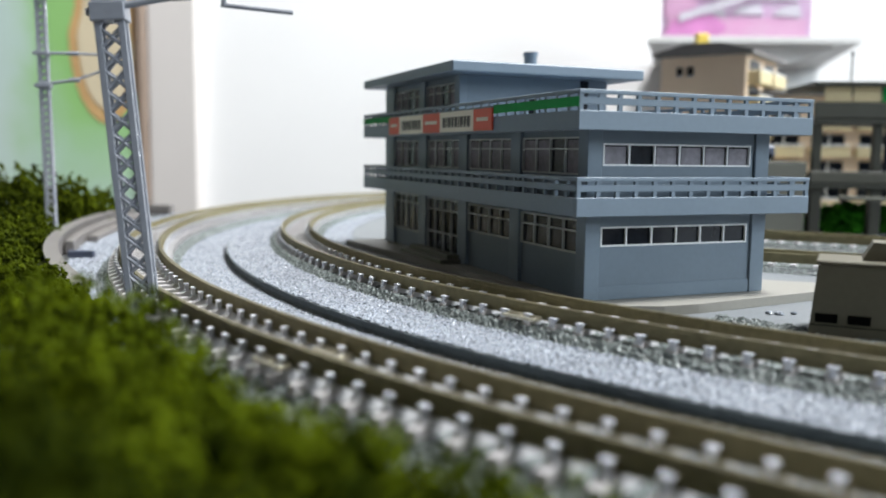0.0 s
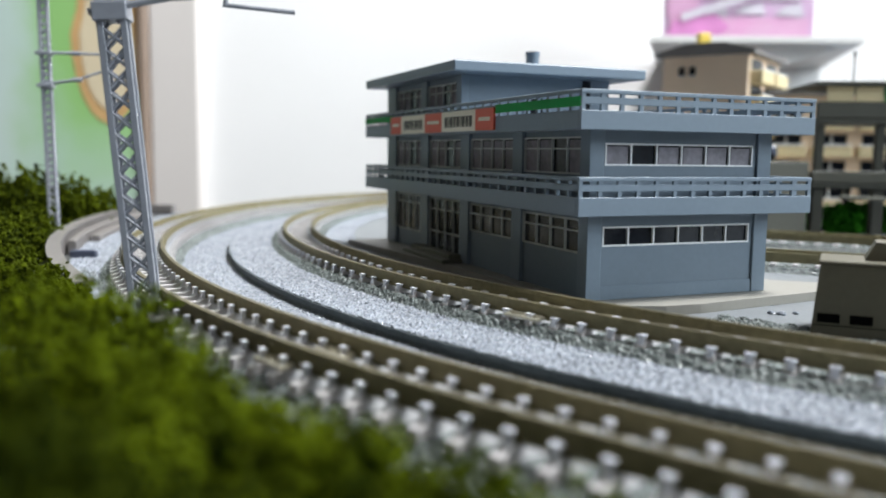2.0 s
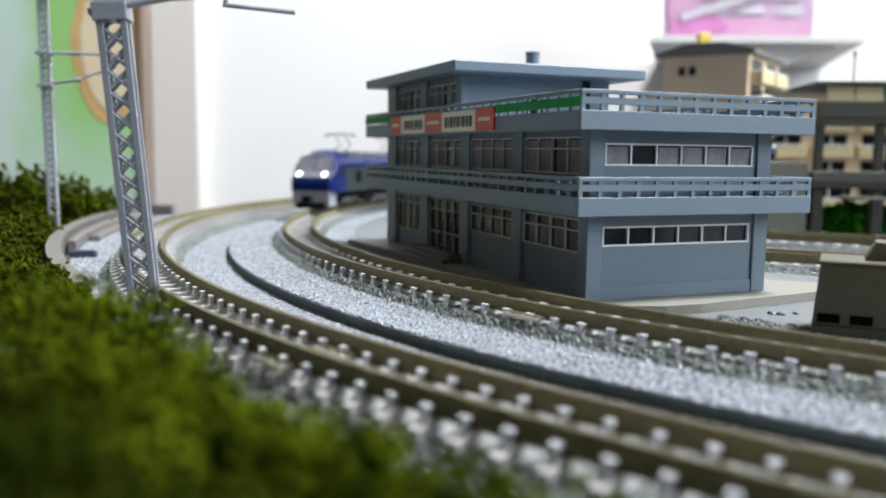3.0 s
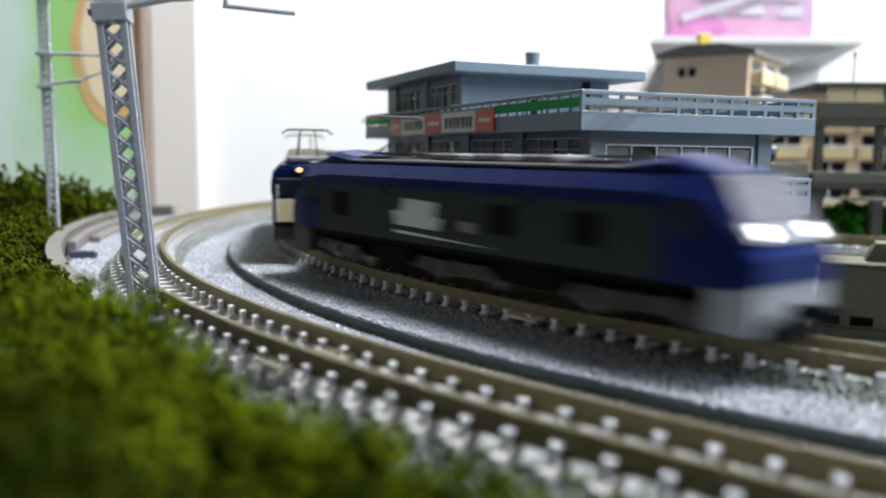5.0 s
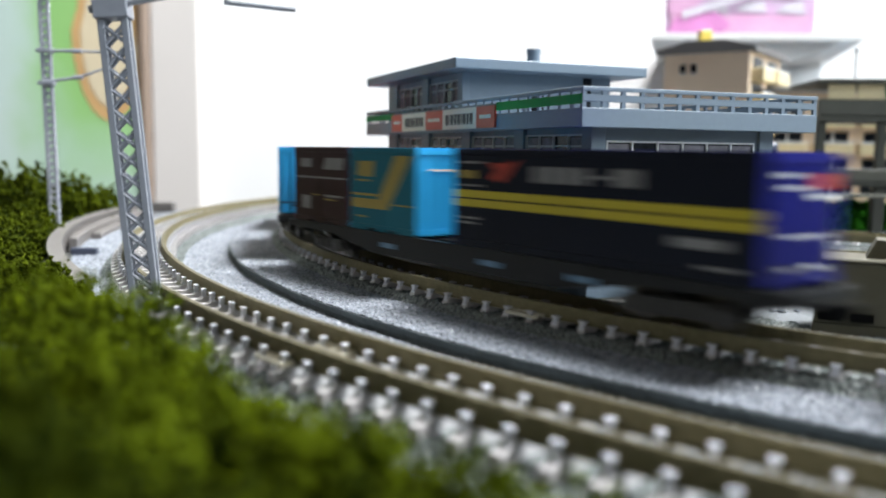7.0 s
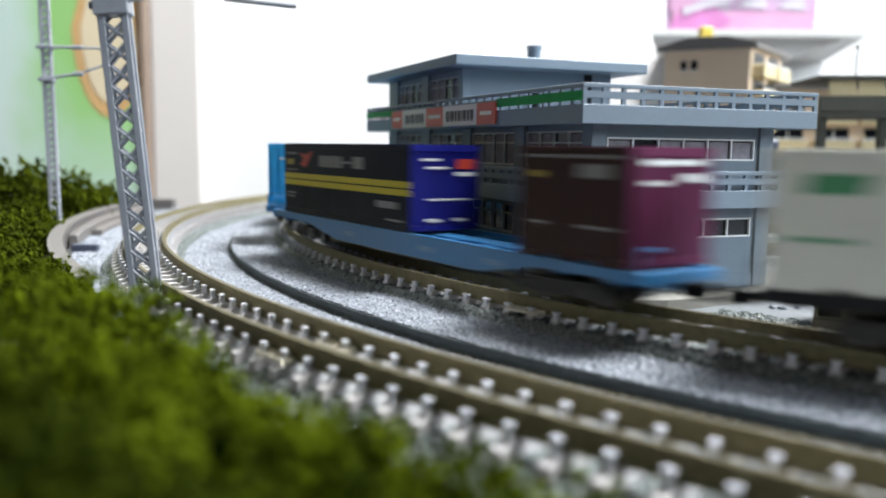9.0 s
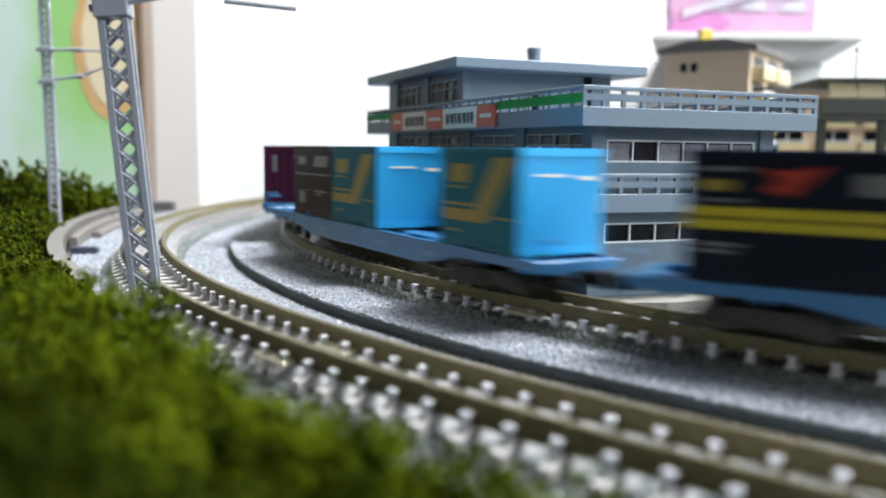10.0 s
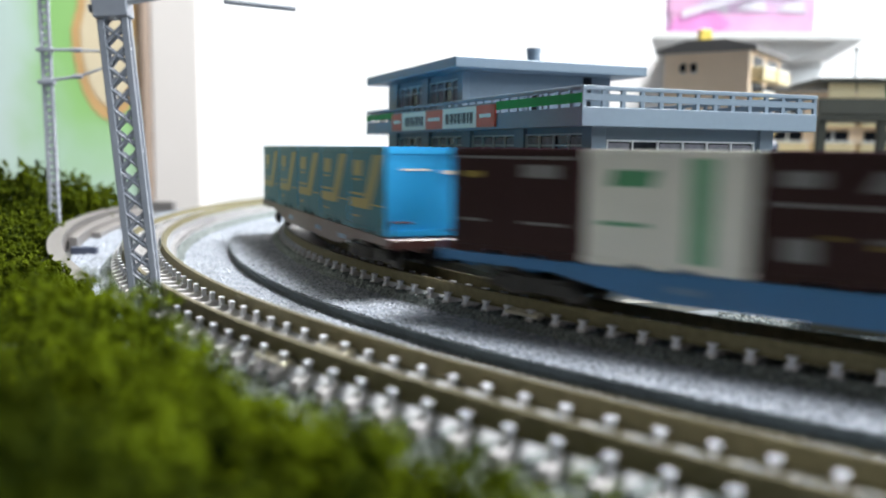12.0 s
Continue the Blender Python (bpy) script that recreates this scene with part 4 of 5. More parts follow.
def cream_flats():
    th = thing("block_of_flats", place(158, 430, 0, -14), "cream model block of flats with stacked balconies", "apartment building")
    part("wall", Mesh().box(0, 90, 0, 40, 0, 62), HOUSE_WALL, th)
    for z in (6, 19, 32, 45):
        for x in (3, 24, 45, 66):
            b = part("balcony", Mesh().box(x, x + 18, -4, -0.02, z, z + 5, 0.3), HOUSE_CREAM, th)
            part("rail", Mesh().box(x, x + 18, -4.3, -4.02, z + 5.4, z + 6.2), WIN_WHITE, b)
            w = part("window", Mesh().box(x + 2, x + 16, -0.4, -0.02, z + 5.2, z + 11), PANE, th)
            part("window_frame", Mesh().box(x + 8.6, x + 9.4, -0.7, -0.41, z + 5.2, z + 11), WIN_WHITE, w)
    part("roof", Mesh().box(-1.5, 91.5, -5, 41.5, 62.01, 64), HOUSE_ROOF, th)


def station_frame():
    th = thing("station_platform_building", place(141, 326, 0, -6), "olive plastic open-framed elevated station building", "station")
    W = 90
    part("roof_slab", Mesh().box(-1, W, -2, 36, 58.5, 60.2, 0.3), OLIVE, th)
    part("upper_beam", Mesh().box(0, W, 0, 2.5, 46.5, 52.6, 0.3), TAUPE, th)
    part("floor_slab", Mesh().box(0, W, -1, 34, 44.5, 46.4), OLIVE, th)
    part("middle_beam", Mesh().box(-1, W, -1.2, 3, 22.2, 26.5, 0.3), TAUPE, th)
    part("deck_slab", Mesh().box(-1, W, -1, 34, 20.2, 22.1), OLIVE, th)
    for x in (0, 22, 46, 70):
        part("column", Mesh().box(x, x + 4.2, 0.2, 4.4, 0, 20.1, 0.3), OLIVE, th)
        part("column", Mesh().box(x, x + 3.2, 0.2, 3.2, 26.6, 44.4, 0.3), OLIVE, th)
        part("column", Mesh().box(x, x + 2.5, 30, 33, 0, 20.1, 0.3), OLIVE, th)
    for x in (3.5, 14, 24.5, 35, 46):
        part("upper_panel", Mesh().box(x, x + 9.6, 1.0, 1.8, 52.8, 58.3), HOUSE_CREAM if x != 24.5 else GREEN, th)
    for x in (24.2, 48):
        part("glazing", Mesh().box(x + 2, x + 18, 1.5, 2.0, 27, 44), PANE, th)
    part("handrail", Mesh().rod((8, -6, 17), (60, -8, 15.5), 0.8, 8), TAUPE, th)
    solid("signal_post", Mesh().rod((0, 0, 0), (0, 0, 12), 0.3, 8).box(-0.5, 0.5, -0.5, 0.5, 10.5, 12, 0.1), OLIVE, "thin olive signal post on the station roof", "signal post", m=place(157, 333, 60.2))


def right_side():
    bush(160, 345, [(0, 0, 0, 12, 12), (16, 2, 0, 12, 14), (30, -2, 0, 12, 11), (-14, 4, 0, 9, 8)], 21, 1.0, 3000, GRASS, "bright green clump foliage beneath the station frame")
    th = thing("parked_model_car", place(118, 330, 30, 10), "slate blue model vehicle on a raised deck", "vehicle")
    part("body", Mesh().box(-9, 9, -4, 4, 1.2, 6, 0.8), BLUE_BLUR, th)
    part("cab", Mesh().box(-6, 5, -3.6, 3.6, 6, 10, 1.2), PANE, th)
    for x in (-6, 6):
        part("wheel", Mesh().rod((x, -4.2, 1.6), (x, 4.2, 1.6), 1.6, 14), UNDER, th)
    solid("raised_deck", Mesh().box(-18, 20, -8, 10, 0, 29.9, 0.4), TAUPE, "taupe raised parking deck model", "deck", m=place(118, 330, 0.05, 10))


def wall_shelf():
    th = thing("wall_shelf", place(140, 600, 108, 0), "white wall shelf with a slanting underside bracket", "shelf")
    part("board", Mesh().prism([(0, 0), (146, -6), (190, 159), (45, 159)], "z", 2, 6), SHELF, th)
    part("bracket", Mesh().prism([(70, 1.9), (138, 1.9), (92, -15), (86, -15)], "y", 12, 158), SHELF, th)
    th = thing("wall_print", place(0, 0, 114, 0), "pink and white print standing on the shelf", "poster")
    part("sheet", Mesh().box(160, 270, 641, 642.5, 0, 76), PALE_PRINT, th)
    part("pink_field", Mesh().box(164, 266, 639.6, 640.9, 5, 19), PINK, th)
    part("magenta_patch", Mesh().prism([(161, 5), (199, 4), (208, 12), (196, 21), (168, 16)], "y", 638.4, 639.5), MAGENTA, th)
    part("grey_stroke", Mesh().prism([(172, 15), (226, 33), (230, 40), (172, 21)], "y", 637.2, 638.3), PLUM, th)
    part("pink_field", Mesh().prism([(162, 19.2), (180, 19.2), (186, 30), (170, 38), (162, 34)], "y", 639.6, 640.9), PINK, th)
    for x, z, w, h in ((188, 21, 18, 5), (212, 22, 22, 7), (242, 21, 20, 8), (176, 34, 40, 5), (222, 33, 38, 6), (188, 44, 60, 6)):
        part("plum_patch", Mesh().prism([(x, z), (x + w, z - 1), (x + w * 0.9, z + h), (x + w * 0.3, z + h * 0.8)], "y", 639.6, 640.9), PLUM, th)


apartment()
cream_flats()
station_frame()
right_side()
wall_shelf()

# ---- the train ----
S_POLY = (1472.439, 131.5174, -2.32190, -0.015042, 0.0592998)
HALF_TURN = math.pi / 2


def along(t):
    if t < 2.5:
        return along(2.5) - (2.5 - t) * 116.0
    x = t - 8
    return sum(c * x ** k for k, c in enumerate(S_POLY))


def on_track(s):
    """The inner track's centre line: a straight behind the building, then the curve."""
    a = s / R_IN
    if a < HALF_TURN:
        return Vector((CX + (HALF_TURN - a) * R_IN, CY + R_IN, 7.3))
    return Vector((CX + R_IN * math.cos(a), CY + R_IN * math.sin(a), 7.3))


def car_pose(t, offset, pivot):
    s = along(t) - offset
    f, r = on_track(s + pivot), on_track(s - pivot)
    d, c = f - r, (f + r) / 2
    return Matrix.Translation(c * MM) @ Matrix.Rotation(math.atan2(d.y, d.x), 4, "Z")


MOVING = []


def rides(ob, offset, pivot, shift=(0, 0, 0)):
    MOVING.append((ob, offset, pivot, shift))
    return ob


def loft(m, sections):
    rows = [[m.bm.verts.new(p) for p in s] for s in sections]
    n = len(rows[0])
    for a, b in zip(rows, rows[1:]):
        for i in range(n):
            m.bm.faces.new((a[i], a[(i + 1) % n], b[(i + 1) % n], b[i]))
    m.bm.faces.new(rows[0][::-1])
    m.bm.faces.new(rows[-1])
    bmesh.ops.recalc_face_normals(m.bm, faces=m.bm.faces)
    return m


def wheelset(parent, x, r, turn=0.0):
    m = Mesh()
    r, c = r - 0.15, r + 0.3
    for s in (-1, 1):
        m.rod((x, s * 3.6, c), (x, s * 4.6, c), r, 18)
        m.rod((x, s * 3.3, c), (x, s * 3.6, c), r + 0.5, 18)
    m.rod((x, -4, c), (x, 4, c), 0.6, 8)
    part("wheelset", m, STEEL, parent)


def bogie(th, x, half, r, material, width, turn):
    b = part("bogie", Mesh().box(-half - 3.2, half + 3.2, -3, 3, r - 0.6, r + 1.6, 0.2), UNDER, th)
    b.matrix_basis = place(x, 0, 0, turn)
    for s in (-1, 1):
        y = s * width
        m = Mesh().prism([(-half - 3.4, r - 0.5), (-half - 1.5, r + 1.5), (-1.8, r + 1.2), (0, r + 2.0), (1.8, r + 1.2), (half + 1.5, r + 1.5), (half + 3.4, r - 0.5), (half + 1.2, r - 1.1), (1.6, r - 1.2), (-1.6, r - 1.2), (-half - 1.2, r - 1.1)], "y", min(y, y - s * 0.9), max(y, y - s * 0.9))
        for q in (-half, half):
            m.box(q - 1.3, q + 1.3, min(y, y + s * 0.6), max(y, y + s * 0.6), r - 1.0, r + 1.0, 0.2)
        for q in (-1.0, 0.2):
            m.rod((q + 0.4, y + s * 0.3, r - 0.8), (q + 0.4, y + s * 0.3, r + 1.4), 0.5, 8)
        part("side_frame", m, material, b)
    for q in (-half, half):
        wheelset(b, q, r)


def coupler(th, x, sgn):
    part("coupler", Mesh().box(min(x, x + sgn * 4.4), max(x, x + sgn * 4.4), -0.9, 0.9, 4.0, 5.6, 0.2).box(min(x + sgn * 3.4, x + sgn * 4.8), max(x + sgn * 3.4, x + sgn * 4.8), -1.7, 1.7, 3.6, 6.2, 0.3), UNDER, th)


def pantograph(th, x, z, up, sgn=1):
    p = part("pantograph", Mesh().box(-6, 6, -5, -4.3, 0, 0.6).box(-6, 6, 4.3, 5, 0, 0.6).box(-6, -5.3, -5, 5, 0, 0.6).box(5.3, 6, -5, 5, 0, 0.6), BOGIE, th)
    p.matrix_basis = place(x, 0, z)
    m = Mesh()
    knee = 4.0 if up else 1.0
    topz = 8.5 if up else 1.9
    for s in (-1, 1):
        m.rod((-4.5 * sgn, s * 3.2, 0.7), (5.5 * sgn, s * 2.4, knee), 0.28, 6)
        m.rod((5.5 * sgn, s * 2.4, knee), (-0.5 * sgn, s * 2.0, topz), 0.25, 6)
    part("arm", m, BOGIE, p)
    h = Mesh()
    for q in (-1.2, 1.2):
        h.rod((q, -5.5, topz + 0.3), (q, 5.5, topz + 0.3), 0.28, 6)
        for s in (-1, 1):
            h.rod((q, s * 5.5, topz + 0.3), (q, s * 7, topz - 0.9), 0.25, 6)
    part("head", h, BOGIE, p)


def body_section(x, w, z0, z1, z2, wt):
    return [(x, -w, z0), (x, w, z0), (x, w, z1), (x, wt, z2), (x, 0, z2 + 0.4), (x, -wt, z2), (x, -w, z1)]


def modern_loco():
    th = thing("electric_locomotive", place(0, 0, 0), "blue and grey model electric locomotive with lit headlamps", "locomotive")
    W = 9.6
    part("body", Mesh().box(-45, 45, -W, W, 7.5, 19.2), LOCO_GREY, th)
    part("roof_cover", loft(Mesh(), [body_section(-45, W + 0.01, 19.21, 19.5, 21.8, 7.6), body_section(45, W + 0.01, 19.21, 19.5, 21.8, 7.6)]), NAVY, th, "navy blue sloping roof edge")
    for s in (-1, 1):
        part("cab", loft(Mesh(), [body_section(s * 45.02, W + 0.02, 7.4, 19.2, 22.0, 7.4), body_section(s * 52.6, W, 7.4, 18.6, 21.7, 7.2), body_section(s * 56.2, 9.2, 7.6, 14.6, 15.6, 8.2), body_section(s * 58.2, 8.9, 7.9, 12.4, 13.0, 8.2), body_section(s * 59.4, 8.4, 8.3, 10.9, 11.5, 7.8)]), NAVY, th, "navy blue cab end")
        part("roof_blister", loft(Mesh(), [body_section(s * 30, 6.5, 21, 22, 22.2, 5.5), body_section(s * 44, 7.0, 21, 23.6, 24.6, 5.5), body_section(s * 53, 6.2, 20.6, 21.6, 22.2, 5.0)]), NAVY, th)
        # windscreen: two panes on the sloping front, and a painted lamp-glare band under them
        for y0, y1 in ((-7.4, -0.3), (0.3, 7.4)):
            part("windscreen", Mesh().prism([(s * 52.75, 21.95), (s * 56.1, 16.1), (s * 56.4, 16.3), (s * 53.05, 22.15)], "y", y0, y1), WINDSCREEN, th)
        part("lamp_glare_band", Mesh().prism([(s * 56.3, 15.9), (s * 58.3, 13.3), (s * 58.6, 13.55), (s * 56.6, 16.15)], "y", -8.3, 8.3), LAMP_GLARE, th, "pale grey band standing for lamp glare and reflection")
        for y in (-5.6, 5.6):
            part("headlamp", Mesh().prism([(s * 56.95, 15.5), (s * 58.1, 14.0), (s * 58.5, 14.3), (s * 57.35, 15.8)], "y", y - 0.8, y + 0.8), LAMP_WHITE if s > 0 else PANE, th)
        part("skirt", Mesh().prism([(s * 52, 1.6), (s * 58.2, 1.6), (s * 59.0, 4.6), (s * 59.0, 8.2), (s * 57.6, 7.7), (s * 52, 7.3)], "y", -8.2, 8.2), SKIRT_GREY if s > 0 else BOGIE, th, "pale grey front skirt")
        part("snow_plough", Mesh().box(min(s * 58.4, s * 59.8), max(s * 58.4, s * 59.8), -6, 6, 0.8, 3.2, 0.3), UNDER, th)
        coupler(th, s * 59, s)
        for y in (-1, 1):
            yy = y * (W + 0.03)
            part("side_window", Mesh().box(min(s * 47, s * 50.5), max(s * 47, s * 50.5), min(yy, yy + y * 0.1), max(yy, yy + y * 0.1), 14, 18.4), PANE, th)
    for y in (-1, 1):
        yy = y * (W + 0.02)
        a, b = min(yy, yy + y * 0.09), max(yy, yy + y * 0.09)
        part("blue_band", Mesh().box(-45, 45, a, b, 17.6, 19.15), NAVY, th)
        part("white_line", Mesh().prism([(-16, 9.0), (13, 8.5), (-16, 9.6)], "y", a, b), LOCO_WHITE, th)
        part("emblem", Mesh().prism([(-16, 10.6), (-3, 10.3), (-2, 12.6), (-4, 12.6), (-3.4, 15.4), (-13.5, 15.8), (-14.2, 13.4), (-17, 13.2)], "y", a, b), WIN_GREY, th)
        part("emblem", Mesh().prism([(0.5, 10.9), (3.4, 10.8), (3.4, 12.9), (0.5, 12.8)], "y", a, b), BROWN, th)
        part("emblem", Mesh().prism([(3.6, 10.8), (7.0, 10.6), (7.0, 12.4), (3.6, 12.6)], "y", a, b), DIM_MARK, th)
        for x in (-36, 14, 32):
            part("side_louvre", Mesh().box(x - 3, x + 3, a, b, 11, 16), UNDER, th)
        for x in (-20, 0, 20):
            part("round_window", Mesh().rod((x, yy, 17.2), (x, yy + y * 0.2, 17.2), 1.1, 12), PANE, th)
        part("sill", Mesh().box(-45, 45, min(y * 8.9, y * 9.3), max(y * 8.9, y * 9.3), 6.5, 7.48), UNDER, th)
    part("roof_deck", Mesh().box(-42, 42, -6.4, 6.4, 22.15, 23.0, 0.3), ROOF_GREY, th)
    for x in (-8, 4, 16):
        part("roof_box", Mesh().box(x - 5, x + 5, -4.5, 4.5, 23.0, 24.4, 0.4), ROOF_GREY, th)
    part("roof_cable", Mesh().rod((-40, 3, 24.2), (40, 3, 24.2), 0.3, 6), BOGIE, th)
    pantograph(th, -30, 23.0, True, 1)
    pantograph(th, 30, 23.0, True, -1)
    part("underframe", Mesh().box(-46, 46, -6.4, 6.4, 2.6, 7.45, 0.4), UNDER, th)
    for x in (-38, 0, 38):
        bogie(th, x, 8, 3.6, BOGIE, 8.3, x * 0.2046)
    for x in (-19, 19):
        part("equipment_box", Mesh().box(x - 6, x + 6, -8.4, 8.4, 2.8, 6.4, 0.4), UNDER, th)
    return th


def older_loco():
    th = thing("electric_locomotive", place(0, 0, 0), "dark navy model electric locomotive with a cream front", "locomotive")
    W = 9.5
    part("body", loft(Mesh(), [body_section(-52, W, 5.6, 18.8, 21.0, 7.4), body_section(52, W, 5.6, 18.8, 21.0, 7.4)]), DARK_NAVY, th)
    for s in (-1, 1):
        part("cab", loft(Mesh(), [body_section(s * 52.02, W, 5.5, 19.0, 21.2, 7.4), body_section(s * 60.4, 9.1, 5.4, 18.7, 20.6, 7.2), body_section(s * 61.5, 8.7, 5.4, 18.2, 19.8, 7.0)]), CAB_NAVY_SHADED, th)
        part("cab_brim", Mesh().prism([(-9.0, 18.7), (9.0, 18.7), (7.2, 20.9), (-7.2, 20.9)], "x", min(s * 53, s * 61.2), max(s * 53, s * 61.2)), NAVY, th, "navy blue roof brim of the cab")
        part("front_panel", Mesh().box(min(s * 61.5, s * 61.8), max(s * 61.5, s * 61.8), -8.6, 8.6, 6.4, 12.2, 0.1), LOCO_CREAM, th, "cream front panel")
        for y0, y1 in ((-7.8, -3.0), (-2.4, 2.4), (3.0, 7.8)):
            w = part("windscreen", Mesh().box(min(s * 61.5, s * 61.75), max(s * 61.5, s * 61.75), y0, y1, 13.4, 17.2), PANE, th)
            part("surround", Mesh().box(min(s * 61.5, s * 61.72), max(s * 61.5, s * 61.72), y0 - 0.35, y1 + 0.35, 17.25, 17.5), DIM_MARK, w)
        part("lamp_housing", Mesh().box(min(s * 59, s * 61.9), max(s * 59, s * 61.9), -3.8, 3.8, 18.6, 20.9, 0.5), NAVY, th)
        for y in (-2.3, 2.3):
            part("headlamp", Mesh().rod((s * 61.85, y, 19.7), (s * 62.2, y, 19.7), 0.6, 14), LAMP_WARM if s > 0 else PANE, th)
        part("skirt", Mesh().box(min(s * 57, s * 61), max(s * 57, s * 61), -7.6, 7.6, 1.6, 5.3, 0.4), BOGIE, th)
        for q in (-1, 1):
            part("step", Mesh().box(min(s * 56, s * 59), max(s * 56, s * 59), q * 8.2 - 0.5, q * 8.2 + 0.5, 1.4, 5.4), BOGIE, th)
            part("handrail", Mesh().rod((s * 61.9, q * 7.9, 7), (s * 61.9, q * 7.9, 16), 0.18, 6), MARK, th)
        coupler(th, s * 61, s)
        pantograph(th, s * 38, 21.6, True, s)
        part("roof_end", Mesh().box(min(s * 46, s * 57), max(s * 46, s * 57), -5.5, 5.5, 21.2, 23.2, 0.6), ROOF_GREY, th)
    part("roof_deck", Mesh().box(-52, 52, -6.2, 6.2, 21.2, 21.9, 0.2), ROOF_GREY, th)
    part("roof_hood", Mesh().prism([(-6.4, 21.9), (6.4, 21.9), (5.6, 24.6), (4.6, 25.2), (-4.6, 25.2), (-5.6, 24.6)], "x", -9, 27), ROOF_CREAM, th, "cream roof hood")
    part("roof_hood", Mesh().prism([(-6.4, 21.9), (6.4, 21.9), (5.6, 24.6), (4.6, 25.2), (-4.6, 25.2), (-5.6, 24.6)], "x", -28, -9.05), NAVY, th)
    for y in (-1, 1):
        yy = y * (W + 0.02)
        a, b = min(yy, yy + y * 0.1), max(yy, yy + y * 0.1)
        for x in (57.0, 50.0, 44.5, 16, -44.5, -38, -57.0, -20):
            w = part("side_window", Mesh().box(x - 1.7, x + 1.7, a, b, 13.4, 17.0), LOCO_GLASS, th)
            part("window_frame", Mesh().box(x - 2.0, x + 2.0, min(yy, yy + y * 0.06), max(yy, yy + y * 0.06), 13.0, 13.38), BOGIE, w)
        part("emblem", Mesh().box(-43, -39.8, a, b, 14.6, 16.0), MARK, th)
        for k in range(4):
            x = -14 + 7.2 * k
            part("side_louvre", Mesh().box(x - 3.2, x + 3.2, a, b, 10, 16.6), DARK_NAVY, th)
        part("name_plate", Mesh().box(18, 25, a, b, 9.0, 9.7), MARK, th)
    part("underframe", Mesh().box(-52, 52, -7, 7, 2.4, 5.5, 0.4), UNDER, th)
    for x in (-36, 0, 36):
        bogie(th, x, 8.5, 3.6, UNDER, 7.6, x * 0.2046)
    return th


def flat_wagon(material, label):
    th = thing("container_wagon", place(0, 0, 0), label, "railway wagon", "container wagons")
    for s in (-1, 1):
        y0, y1 = min(s * 8.2, s * 7.5), max(s * 8.2, s * 7.5)
        part("side_sill", Mesh().prism([(-65, 5.9), (-44, 5.6), (-28, 2.9), (28, 2.9), (44, 5.6), (65, 5.9), (65, 7.35), (-65, 7.35)], "y", y0, y1), material, th)
        for x in (-24, 8, 30):
            yy = s * 8.22
            part("stencil", Mesh().box(x, x + 5, min(yy, yy + s * 0.06), max(yy, yy + s * 0.06), 4.4, 5.4), STENCIL, th)
    part("centre_beam", Mesh().box(-64.8, 64.8, -2.2, 2.2, 4.6, 6.9, 0.15), material, th)
    for k in range(11):
        x = -60 + 12 * k
        part("cross_beam", Mesh().box(x - 0.8, x + 0.8, -7.4, -2.22, 5.0, 6.7).box(x - 0.8, x + 0.8, 2.22, 7.4, 5.0, 6.7), material, th)
    for s in (-1, 1):
        part("end_beam", Mesh().box(min(s * 65.02, s * 66), max(s * 65.02, s * 66), -8.2, 8.2, 5.4, 7.35, 0.2), material, th)
        part("hand_brake_rail", Mesh().rod((s * 65.6, -7.6, 7.3), (s * 65.6, -7.6, 10.5), 0.22, 6).rod((s * 65.6, -7.6, 10.5), (s * 65.6, -3.5, 10.5), 0.22, 6), material, th)
        coupler(th, s * 66, s)
        bogie(th, s * 47, 6.4, 2.8, BOGIE, 6.9, s * 9.6)
    for x in (-63.2, -37.8, -12.7, 12.7, 37.8, 63.2):
        for s in (-1, 1):
            part("lock", Mesh().box(x - 0.6, x + 0.6, s * 7.0 - 0.5, s * 7.0 + 0.5, 7.11, 7.48), material, th)
    part("brake_gear", Mesh().box(-14, -4, -4, 4, 2.6, 5.4, 0.4).rod((4, -2, 4), (16, -2, 4), 1.4, 12), UNDER, th)
    return th


